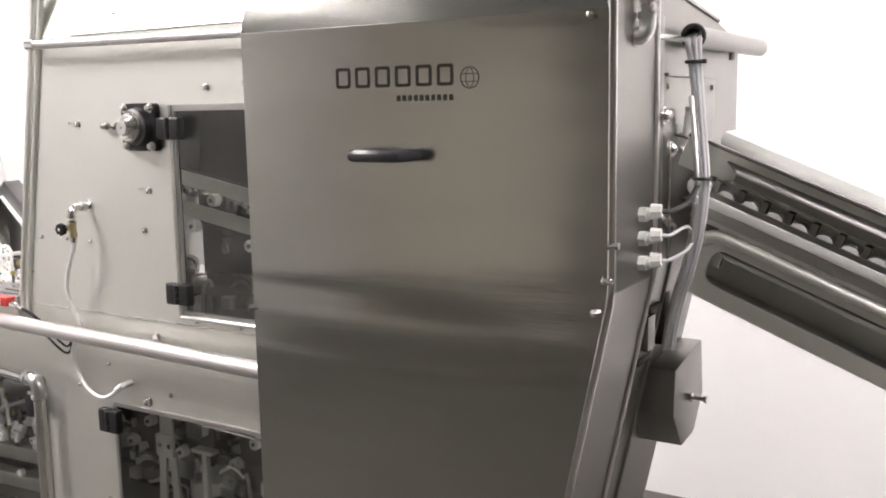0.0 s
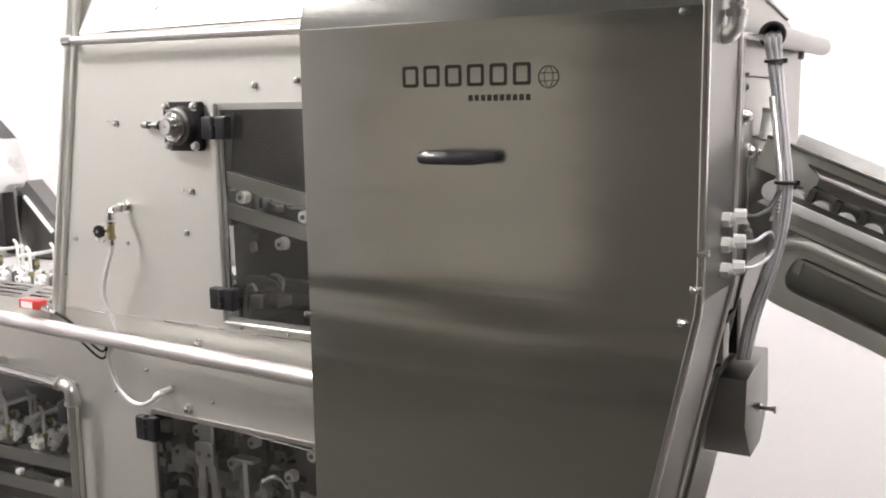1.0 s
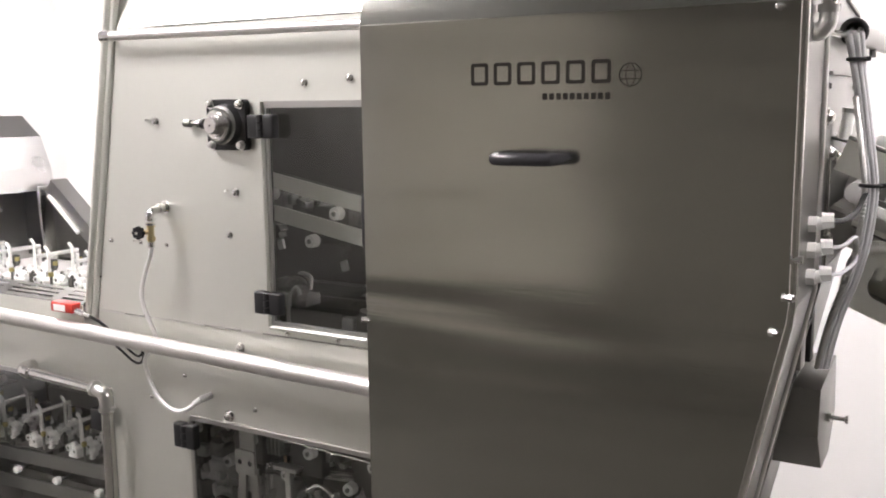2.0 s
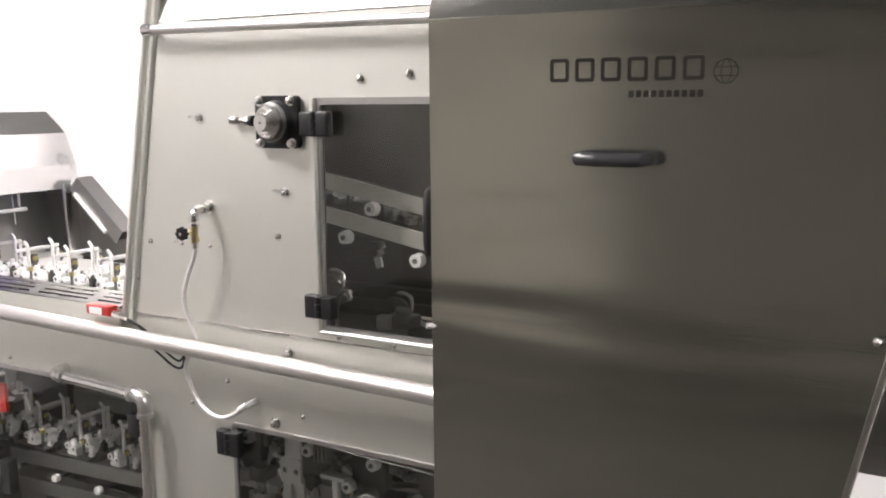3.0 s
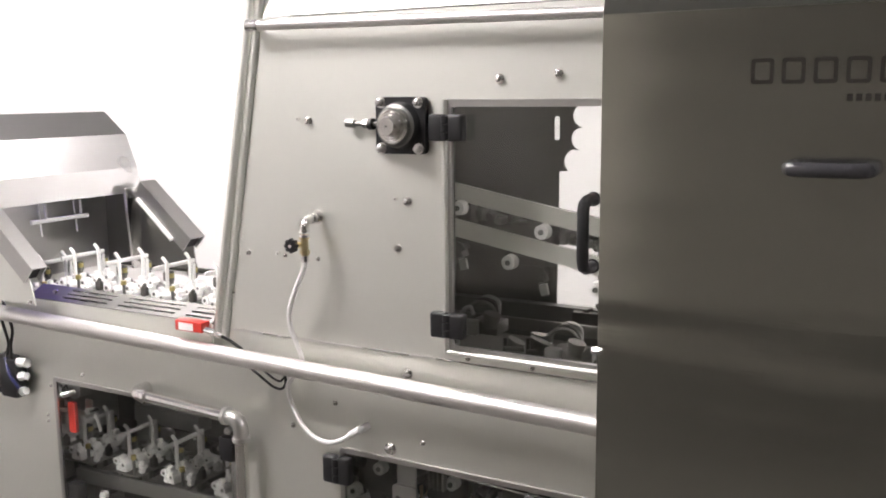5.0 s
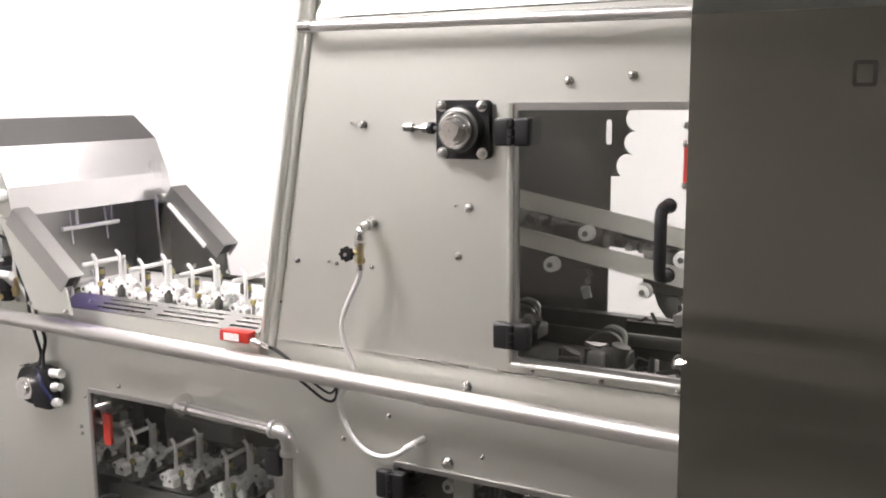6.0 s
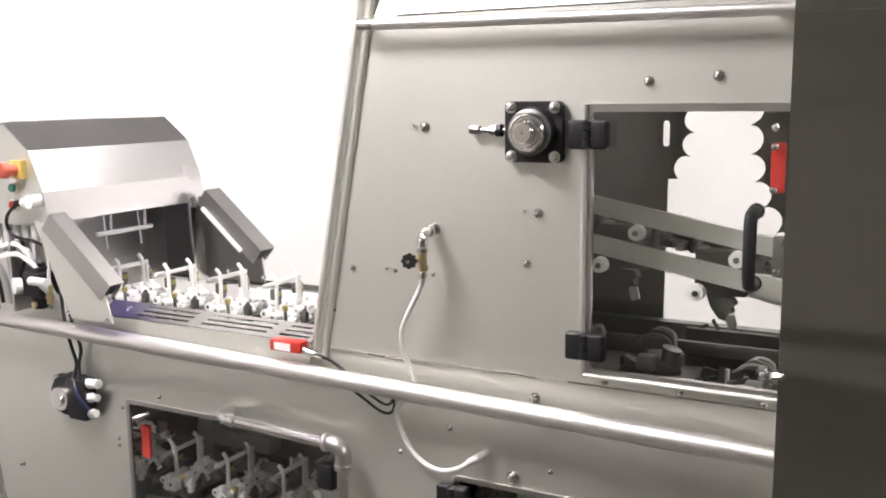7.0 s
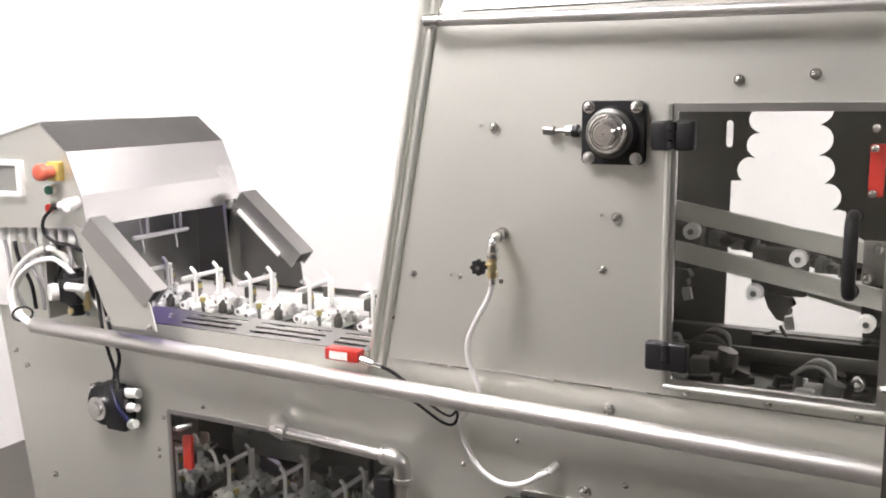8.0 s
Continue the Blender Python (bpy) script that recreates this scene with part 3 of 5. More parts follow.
part("elbow", bm, ZINC, guard)
bm = sweep(bmesh.new(), smooth_path([(-1.590, GY, 0.906), (-1.606, GY, 0.907), (-1.620, GY + 0.008, 0.907), (-1.624, GY + 0.02, 0.907), (-1.624, F, 0.907)], 5), 0.0138, 18)
rod(bm, (-1.594, GY, 0.906), (-1.586, GY, 0.906), 0.0160, 18)
part("elbow", bm, ZINC, guard)
bm = rod(bmesh.new(), (-1.365, GY, 0.5), (-1.365, F, 0.5), 0.006)
part("stud", bm, CHROME, guard)

# ---- valve head hanging on two cables ----
head = thing("pneumatic_valve", (-1.99, F, 0.89), "round black valve head with a steel cap and white fittings", "valve")
hx, hz = -2.034, 0.886
bm = rod(bmesh.new(), (hx, F, hz), (hx, F - 0.03, hz), 0.043, 24, 0.040)
bx(bm, hx + 0.01, hx + 0.062, F - 0.036, F - 0.002, hz - 0.045, hz + 0.04, 0.006)
for a in (50, 140, 230, 320):
    bx(bm, hx + 0.042 * math.cos(radians(a)) - 0.008, hx + 0.042 * math.cos(radians(a)) + 0.008, F - 0.022, F, hz + 0.042 * math.sin(radians(a)) - 0.008, hz + 0.042 * math.sin(radians(a)) + 0.008, 0.002)
part("body", bm, BLACK, head)
bm = rod(bmesh.new(), (hx - 0.004, F - 0.028, hz - 0.004), (hx - 0.004, F - 0.042, hz - 0.004), 0.026, 26, 0.0235)
rod(bm, (hx - 0.004, F - 0.042, hz - 0.004), (hx - 0.004, F - 0.047, hz - 0.004), 0.014, 16, 0.012)
part("cap", bm, CHROME, head)
for k, zz in enumerate((0.032, 0.003, -0.030)):
    bm = rod(bmesh.new(), (hx + 0.058, F - 0.022, hz + zz), (hx + 0.092 - 0.006 * k, F - 0.024, hz + zz + 0.003), 0.0095 if k == 0 else 0.0078, 12)
    rod(bm, (hx + 0.062, F - 0.022, hz + zz), (hx + 0.070, F - 0.022, hz + zz), 0.0098, 6)
    part("fitting", bm, WHITE, head)
for k, a in enumerate((45, 135, 225, 315)):
    bm = hexbolt(bmesh.new(), (hx + 0.042 * math.cos(radians(a)), F - 0.022, hz + 0.042 * math.sin(radians(a))), OUT, 0.005, 0.006)
    part("bolt", bm, CHROME, head)
bm = sweep(bmesh.new(), smooth_path([(hx + 0.03, F - 0.03, hz + 0.04), (hx + 0.05, F - 0.04, hz + 0.01), (hx + 0.07, F - 0.034, hz - 0.02)], 5), 0.004, 8)
part("jumper", bm, BLUE, head, "dark blue cable loop")
cables = thing("valve_cables", (-1.98, F, 1.0), "pair of thin black cables hanging to the valve", "cable")
for dx in (0.0, 0.022):
    pth = smooth_path([(-2.060 + dx * 0.4, 1.03, 1.17), (-2.045 + dx * 0.5, 1.030, 1.10), (-2.035 + dx, 1.0275, 1.03), (-2.025 + dx * 1.2, 1.03, 0.985), (-2.012 + dx * 0.3, 1.028, 0.950), (-2.010 + dx, 1.014, 0.925)], 6)
    part("cable", sweep(bmesh.new(), pth, 0.0034, 8), RUBBER, cables)

# ---- slack cables under the rail, red limit switch ----
slack = thing("slack_cable", (-1.32, F, 0.98), "slack black cable looped under the rail", "cable")
part("cable", sweep(bmesh.new(), smooth_path([(-1.375, 1.033, 1.00), (-1.335, 1.030, 0.980), (-1.298, 1.028, 0.962), (-1.278, 1.028, 0.962), (-1.272, 1.030, 0.978), (-1.285, 1.034, 1.0)], 6), 0.0024, 8), RUBBER, slack)
part("cable", sweep(bmesh.new(), smooth_path([(-1.345, 1.034, 1.00), (-1.315, 1.032, 0.983), (-1.287, 1.031, 0.973), (-1.273, 1.033, 0.985)], 6), 0.0022, 8), RUBBER, slack)
switch = thing("limit_switch", (-1.46, 1.0, 1.05), "small red safety switch with a pale label", "switch")
part("housing", box(-1.503, -1.438, 1.004, 1.028, 1.046, 1.066, 0.003), RED, switch)
part("label_plate", box(-1.492, -1.458, 1.0025, 1.004, 1.049, 1.062), WHITE, switch, "pale printed label")
part("plunger", rod(rod(bmesh.new(), (-1.44, 1.014, 1.052), (-1.415, 1.014, 1.047), 0.0065, 12), (-1.415, 1.014, 1.047), (-1.400, 1.016, 1.043), 0.0045, 10), CHROME, switch)
part("cable", sweep(bmesh.new(), smooth_path([(-1.402, 1.016, 1.043), (-1.385, 1.02, 1.036), (-1.365, 1.028, 1.020)], 5), 0.003, 8), RUBBER, switch)
part("bracket", box(-1.50, -1.44, 1.026, 1.0425, 1.040, 1.047), PLATE, switch)

# ---- slotted tray and guard on the deck ----
tray = thing("slotted_tray", (-1.65, 1.05, 1.018), "steel tray with a slotted splash guard", "tray")
part("front_lip", box(-1.93, -1.432, 1.024, 1.027, 1.018, 1.060), SATIN, tray)
bm = bmesh.new()
slots = []
for g0, g1 in ((-1.842, -1.712), (-1.682, -1.532), (-1.504, -1.440)):
    for k in range(3):
        a = 0.009 + k * 0.0110
        slots.append(rrect(g0 + k * 0.006, g1 + k * 0.006 * (g1 < -1.45), a, a + 0.0042, 0.0018, 3))
plate(bm, rect(-1.93, -1.432, 0.0, 0.043), slots, 0.0, 0.002, "z")
bm.transform(Matrix.Translation((0, 1.0255, 1.0605)) @ Matrix.Rotation(radians(30), 4, "X"))
part("slotted_guard", bm, ENDP, tray, "sheet guard with three groups of slots")
part("guard_bolt", hexbolt(bmesh.new(), (-1.872, 1.045, 1.073), (0, -0.5, 0.87), 0.0045, 0.004), CHROME, tray)
part("front_deck", box(-2.02, -1.432, 1.062, 1.132, 1.018, 1.024), PLATE, tray)
part("rear_deck", box(-2.02, -1.432, 1.335, 1.42, 1.018, 1.024), PLATE, tray)
part("deck_edge", box(-1.87, -1.432, 1.421, 1.425, 1.018, 1.046), WHITE, tray)
part("guide_strip", box(-1.86, -1.44, 1.345, 1.357, 1.024, 1.060, 0.002), WHITE, tray)

# ---- cup carriages: a closed chain along the tray and back through the lower cabinet ----
STEP = 0.1394                       # from carriage to carriage
BEAT = 0.309                        # seconds in which the chain goes on by one carriage


def breaker_unit(x, y, z, group):
    """A carriage sheet with white cup clamps, two hooked arms, a tie bar and spring pins."""
    t = thing("breaker_unit", (x, y, z), "white plastic egg cup carriage with two hooked arms", "egg cup carriage", group)
    bm = bx(bmesh.new(), x - 0.050, x + 0.058, y - 0.034, y + 0.125, z, z + 0.003, 0.001)
    part("carriage_sheet", bm, ENDP, t, "thin steel carriage sheet")
    part("base", bx(bmesh.new(), x - 0.012, x + 0.020, y - 0.030, y + 0.118, z + 0.003, z + 0.015, 0.003), WHITE, t)
    for k, (dx, dy, w) in enumerate(((0.004, -0.020, 0.013), (0.006, 0.017, 0.013), (0.010, 0.050, 0.009), (0.006, 0.085, 0.011))):
        bm = bx(bmesh.new(), x + dx - w, x + dx + w, y + dy - 0.009, y + dy + 0.010, z + 0.012, z + 0.030, 0.004)
        for sx, zz in ((-0.8, 0.026), (0.75, 0.020)):
            rod(bm, (x + dx + sx * w, y + dy - 0.013, z + zz), (x + dx + sx * w, y + dy + 0.009, z + zz), w * 0.62, 12)
        bx(bm, x + dx - w * 0.4, x + dx + w * 0.5, y + dy - 0.008, y + dy + 0.004, z + 0.028, z + 0.040, 0.003)
        clamp = part("clamp", bm, WHITE, t)
        # dark discs give the bores their shade; no hole is cut
        for sx, zz in ((-0.8, 0.026), (0.75, 0.020)):
            part("clamp_hole_shade", rod(bmesh.new(), (x + dx + sx * w, y + dy - 0.0135, z + zz), (x + dx + sx * w, y + dy - 0.012, z + zz), w * 0.30, 10), DARKSTEEL, clamp)
    for dy in (0.0, 0.066):
        pts = smooth_path([(x, y + dy, z + 0.013), (x + 0.001, y + dy, z + 0.080), (x - 0.001, y + dy, z + 0.087), (x - 0.006, y + dy, z + 0.093), (x - 0.010, y + dy, z + 0.096)], 5)
        part("hook_arm", sweep(bmesh.new(), pts, 0.0040, 10), WHITE, t)
    part("tie_bar", box(x - 0.011, x - 0.005, y - 0.028, y + 0.090, z + 0.073, z + 0.082, 0.002), WHITE, t)
    part("tie_post", box(x - 0.011, x - 0.006, y + 0.082, y + 0.090, z + 0.015, z + 0.071), WHITE, t)
    for dy in (0.030, 0.100):
        part("spring_pin", rod(bmesh.new(), (x - 0.020, y + dy, z + 0.003), (x - 0.020, y + dy, z + 0.050), 0.0062, 12), DARKSTEEL, t)
        part("spring_block", bx(bmesh.new(), x - 0.034, x - 0.016, y + dy - 0.009, y + dy + 0.009, z + 0.040, z + 0.062, 0.003), MURK, t)
        part("pin_cap", rod(bmesh.new(), (x - 0.020, y + dy, z + 0.048), (x - 0.020, y + dy, z + 0.058), 0.0078, 12), OLIVE, t)
    part("link_rod", rod(bmesh.new(), (x + 0.040, y - 0.026, z + 0.003), (x + 0.040, y - 0.026, z + 0.040), 0.0032, 8), DARKSTEEL, t)
    part("link_cap", rod(bmesh.new(), (x + 0.040, y - 0.026, z + 0.036), (x + 0.040, y - 0.026, z + 0.045), 0.0058, 10), OLIVE, t)
    for k, (dx, dy, w, hh) in enumerate(((0.034, 0.004, 0.008, 0.016), (0.048, 0.022, 0.007, 0.024), (0.033, 0.046, 0.010, 0.012), (0.047, 0.070, 0.008, 0.020), (0.034, 0.096, 0.009, 0.014), (-0.034, 0.004, 0.009, 0.014), (-0.038, 0.062, 0.008, 0.020), (0.050, -0.014, 0.006, 0.012))):
        bm = bx(bmesh.new(), x + dx - w, x + dx + w, y + dy - w * 0.9, y + dy + w, z + 0.003, z + hh, 0.003)
        rod(bm, (x + dx, y + dy, z + hh - 0.001), (x + dx + 0.003, y + dy, z + hh + 0.006), w * 0.75, 10, w * 0.5)
        part("cup_fitting", bm, (WHITE, MURK, WHITE, PLATE, WHITE, MURK, DARKSTEEL, WHITE)[k], t)
    bm = rod(bmesh.new(), (x - 0.030, y - 0.056, z - 0.050), (x - 0.030, y - 0.044, z - 0.050), 0.0085, 16)
    cam = part("cam_roller", bm, WHITE, t, "white plastic roller")
    part("axle", rod(bmesh.new(), (x - 0.030, y - 0.044, z - 0.050), (x - 0.030, y + 0.010, z - 0.050), 0.004, 10), DARKSTEEL, cam)
    part("roller_arm", box(x - 0.036, x - 0.024, y - 0.006, y - 0.001, z - 0.056, z + 0.001, 0.001), DARKSTEEL, t)
    for dx in (-0.020, 0.016, 0.040):
        part("chain_link", bx(bmesh.new(), x + dx - 0.012, x + dx + 0.012, y + 0.002, y + 0.016, z - 0.026, z - 0.001, 0.004), (MURK, DARKSTEEL, ENDP)[int(dx * 50) % 3], t)
    return t


CUP_TOP, CUP_LOW = Vector((0, 1.185, 1.0385)), Vector((0, 1.155, 0.668))
CUP_RIGHT, CUP_LEFT = -1.46, -2.09
unit = breaker_unit(-1.70, CUP_TOP.y, CUP_TOP.z, "egg cup carriages on the chain")
cup_carriages = [unit] + [copy_thing(unit, pose(-1.70, CUP_TOP.y, CUP_TOP.z)) for k in range(14)]

# ---- infeed head: hood, arms, control panel ----
hood = thing("infeed_hood", (-2.3, 1.2, 1.05), "white-lit steel hood with curved front and control buttons", "machine hood")
HN, HF = 0.992, 1.425
curve = [(-2.72, 1.295), (-2.127, 1.430), (-2.058, 1.376), (-2.0255, 1.297), (-2.0175, 1.238)]
bm = bmesh.new()
prev = None
for x, z in curve:
    row = [bm.verts.new((x, y, z)) for y in (HN, HF)]
    if prev:
        bm.faces.new((prev[0], prev[1], row[1], row[0]))
    prev = row
thicken(bm, 0.003)
part("curved_cover", bm, HOODM, hood, "smooth satin steel cover").data.set_sharp_from_angle(angle=radians(6))
side = [(-2.72, 1.050), (-2.128 - 0.16, 1.050), (-2.128 - 0.16, 1.222), (-2.020, 1.238)] + [(x, z - 0.0035) for x, z in curve[-2:0:-1]] + [(-2.72, 1.291)]
bm = bmesh.new()
plate(bm, side, [], HN + 0.003, HN + 0.006)
panel = part("side_panel", bm, SATIN, hood)
bm = bmesh.new()
plate(bm, side, [], HF - 0.006, HF - 0.003)
part("side_panel", bm, SATIN, hood)
part("inner_back", box(-2.150, -2.146, HN + 0.008, HF + 0.002, 1.050, 1.40), PLATE, hood, "inner sheet under the hood")
part("lower_side", box(-2.30, -2.03, F + 0.002, F + 0.005, 1.047, 1.225), SATIN, hood)
part("top_lid", box(-2.235, -2.165, HN + 0.09, HF - 0.1, 1.4165, 1.428, 0.003), DARKSTEEL, hood)
bm = box(-2.012, -2.004, HF - 0.05, HF - 0.012, 1.056, 1.25, 0.002)
bm.transform(Matrix.Translation((-2.0, 0, 1.056)) @ Matrix.Rotation(radians(-4), 4, "Y") @ Matrix.Translation((2.0, 0, -1.056)))
part("far_post", bm, CHROME, hood)
# probe frame that hangs under the hood
for yy in (1.16, 1.255):
    part("probe_wire", rod(bmesh.new(), (-2.06, yy, 1.28), (-2.048, yy, 1.160), 0.0020, 8), WHITE, hood)
for yy in (1.175, 1.27):
    part("probe_rod", rod(bmesh.new(), (-2.05, yy, 1.28), (-2.05, yy, 1.196), 0.0034, 8), WHITE, hood)
part("probe_bar", box(-2.054, -2.046, 1.135, 1.290, 1.190, 1.199, 0.002), WHITE, hood)
# a violet lamp that lights the first cups
part("violet_lamp", box(-2.104, -2.092, HN + 0.08, HN + 0.22, 1.290, 1.296, 0.002), glow("violet_glow", (0.36, 0.26, 1.0), 8), hood, "narrow violet lamp tube")
part("lamp_bracket", box(-2.146, -2.103, HN + 0.14, HN + 0.16, 1.291, 1.295), DARKSTEEL, hood)


def arm(y0, y1, near):
    a, b = (Vector((-1.992, 0, 1.246)), Vector((-1.848, 0, 1.122))) if near else (Vector((-1.990, 0, 1.252)), Vector((-1.838, 0, 1.124)))
    d = (b - a).normalized()
    nrm = Vector((d.z, 0, -d.x))
    if nrm.z < 0:
        nrm = -nrm
    t = 0.020
    bm = bmesh.new()
    w = 0.003
    # folded channel: top, two flanks
    for (ya, yb, u0, u1) in ((y0, y1, t - w, t), (y0, y0 + w, -t, t - w), (y1 - w, y1, -t, t - w)):
        vs = []
        for y in (ya, yb):
            for p, u in ((a, u0), (b, u0), (b, u1), (a, u1)):
                q = p + nrm * u
                vs.append(bm.verts.new((q.x, y, q.z)))
        for f in ((0, 1, 2, 3), (4, 5, 6, 7), (0, 1, 5, 4), (1, 2, 6, 5), (2, 3, 7, 6), (3, 0, 4, 7)):
            bm.faces.new([vs[i] for i in f])
    ch = part("arm_channel", bm, PLATE, hood, "folded steel channel arm")
    # black filler added for the darkness inside the open channel
    ins = box(0, 1, 0, 1, 0, 1)
    for v in ins.verts:
        p = (a + d * 0.01).lerp(b - d * 0.006, v.co.x) + nrm * (-t * 0.8 + v.co.z * t * 1.6)
        v.co = Vector((p.x, y0 + 0.006 + v.co.y * (y1 - y0 - 0.012), p.z))
    part("channel_shade", ins, RUBBER, ch)
    bm = bmesh.new()
    yp = y0 + 0.004 if near else y1 - 0.008
    plate(bm, [(-2.03, 1.245), (-1.985, 1.230), (-1.850, 1.112), (-1.838, 1.064), (-1.945, 1.064), (-1.965, 1.10)] if near else [(-2.145, 1.30), (-2.01, 1.25), (-1.985, 1.230), (-1.856, 1.112), (-1.850, 1.057), (-2.145, 1.057)], [], yp, yp + 0.003)
    part("arm_plate", bm, SATIN if near else ENDP, hood)
    if not near:
        bm = bmesh.new()
        sweep(bm, [(-1.985, y0 - 0.004, 1.225), (-1.880, y0 - 0.004, 1.135)], 0.0055, 10)
        part("white_slider", bm, WHITE, hood)
    part("bolt", hexbolt(bmesh.new(), (-1.955, yp, 1.076), OUT, 0.004, 0.004), CHROME, hood)
    part("bolt", hexbolt(bmesh.new(), (-1.852, yp, 1.07), OUT, 0.004, 0.006), CHROME, hood)


arm(0.966, 1.002, True)
arm(1.385, 1.433, False)
# buttons
bm = box(-2.100, -2.068, HN - 0.012, HN + 0.003, 1.322, 1.358, 0.003)
part("stop_collar", bm, YELLOW, panel, "yellow collar")
bm = rod(bmesh.new(), (-2.086, HN - 0.012, 1.340), (-2.086, HN - 0.030, 1.340), 0.012, 20)
rod(bm, (-2.086, HN - 0.030, 1.340), (-2.086, HN - 0.042, 1.340), 0.016, 22, 0.015)
dome(bm, (-2.086, HN - 0.042, 1.340), OUT, 0.015, 0.004)
part("stop_button", bm, ORANGE, panel, "red mushroom stop button")
for x, z, m in ((-2.104, 1.304, GREEN), (-2.106, 1.270, RED)):
    bm = rod(bmesh.new(), (x, HN + 0.003, z), (x, HN - 0.006, z), 0.013, 20, 0.0115)
    part("button_ring", bm, CHROME, panel)
    bm = rod(bmesh.new(), (x, HN - 0.006, z), (x, HN - 0.010, z), 0.009, 16, 0.008)
    part("button", bm, m, panel)
bm = rod(bmesh.new(), (-2.042, HN + 0.003, 1.281), (-2.042, HN - 0.022, 1.280), 0.0125, 16)
rod(bm, (-2.046, HN - 0.012, 1.279), (-2.068, HN - 0.014, 1.277), 0.008, 12)
part("socket", bm, WHITE, panel, "white plug socket")
bm = rod(bmesh.new(), (-2.066, HN - 0.014, 1.277), (-2.084, HN - 0.016, 1.275), 0.0065, 12)
part("plug", bm, RUBBER, panel)
part("cable", sweep(bmesh.new(), smooth_path([(-2.083, HN - 0.016, 1.275), (-2.108, HN - 0.020, 1.250), (-2.115, HN - 0.014, 1.222), (-2.09, HN - 0.008, 1.205), (-2.06, HN + 0.0, 1.200), (-2.03, F - 0.01, 1.16), (-2.035, F - 0.01, 1.10)], 6), 0.0032, 8), RUBBER, panel)
bm = bmesh.new()
plate(bm, rrect(-2.33, -2.178, 1.288, 1.358, 0.004), [rrect(-2.318, -2.190, 1.298, 1.348, 0.003)], HN - 0.008, HN + 0.003)
part("display_frame", bm, WHITE, panel)
part("display", box(-2.3175, -2.1905, HN - 0.003, HN + 0.003, 1.2985, 1.3475), SCREEN, panel, "grey display")
for k in range(9):
    x = -2.275 + k * 0.028
    bm = rod(bmesh.new(), (x, HN + 0.02, 1.230), (x, HN + 0.02, 1.205), 0.0085, 10)
    rod(bm, (x, HN + 0.02, 1.206), (x, HN + 0.02, 1.196), 0.0065, 8)
    part("cable_gland", bm, WHITE, hood)
part("gland_plate", box(-2.29, -2.03, HN + 0.007, HN + 0.05, 1.229, 1.232), SATIN, hood)
for k, dx in enumerate((0.0, 0.03, 0.055, 0.09, 0.15, 0.18, 0.22)):
    x = -2.275 + dx
    m = (CABLE, RUBBER, CABLE, WHITE, RUBBER, CABLE, WHITE)[k]
    part("cable", sweep(bmesh.new(), smooth_path([(x, HN + 0.02, 1.200), (x + 0.005, HN + 0.022, 1.16), (x + 0.03 * math.sin(k), HN + 0.03, 1.11), (x + 0.015, F - 0.006, 1.055)], 5), 0.0038, 8), m, hood)

# ---- air regulator and its white hoses ----
reg = thing("air_regulator", (-2.08, F, 1.13), "black air regulator with gauge, brass port and white fittings", "regulator")
bm = box(-2.069, -2.019, F - 0.045, F + 0.002, 1.105, 1.155, 0.005)
bx(bm, -2.06, -2.03, F - 0.04, F - 0.006, 1.12, 1.165, 0.004)
rod(bm, (-2.046, F - 0.022, 1.155), (-2.046, F - 0.022, 1.172), 0.014, 14)
part("body", bm, BLACK, reg)
part("gauge", rod(bmesh.new(), (-2.072, F - 0.045, 1.128), (-2.078, F - 0.058, 1.128), 0.0165, 20), WHITE, reg, "white dial gauge")
part("bowl", rod(bmesh.new(), (-2.046, F - 0.022, 1.106), (-2.046, F - 0.022, 1.080), 0.015, 16, 0.013), BLACK, reg)
part("sight_glass", rod(bmesh.new(), (-2.046, F - 0.036, 1.09), (-2.046, F - 0.041, 1.09), 0.006, 10), BRASS, reg)
bm = rod(bmesh.new(), (-2.016, F - 0.024, 1.13), (-2.016, F - 0.024, 1.092), 0.007, 10)
rod(bm, (-2.016, F - 0.024, 1.110), (-2.016, F - 0.024, 1.103), 0.0095, 6)
part("port", bm, BRASS, reg)
part("tee", rod(rod(bmesh.new(), (-2.042, F - 0.046, 1.140), (-1.996, F - 0.046, 1.140), 0.0085, 12), (-2.019, F - 0.046, 1.140), (-2.019, F - 0.024, 1.115), 0.007, 10), WHITE, reg)
reg.location += Vector((-0.046, 0, -0.021))
hoses = thing("air_hoses", (-2.2, F, 1.05), "bundle of white air hoses running into the rail", "hose")
for k, (dy, rz, r) in enumerate(((0.0, 0.062, 0.0058), (0.012, 0.042, 0.0052), (-0.010, 0.030, 0.0052))):
    x0 = -2.098 + 0.008 * k
    pth = smooth_path([(x0, F - 0.022, 1.128), (x0 - 0.010, F - 0.03 + dy, 1.142 + rz * 0.4), (x0 - 0.046, F - 0.035 + dy, 1.154 + rz * 0.55), (x0 - 0.108, F - 0.04 + dy, 1.138 + rz * 0.4), (x0 - 0.152, F - 0.044 + dy * 0.6, 1.10 + rz * 0.2), (x0 - 0.148, F - 0.046 + dy * 0.5, 1.056), (-2.19, 0.998 + dy * 0.3, RZ(-2.19) + 0.004 - 0.004 * k), (-2.15, 0.998 + dy * 0.3, RZ(-2.15) + 0.003 - 0.004 * k)], 6)
    part("hose", sweep(bmesh.new(), pth, r, 10), HOSE if k else WHITE, hoses)
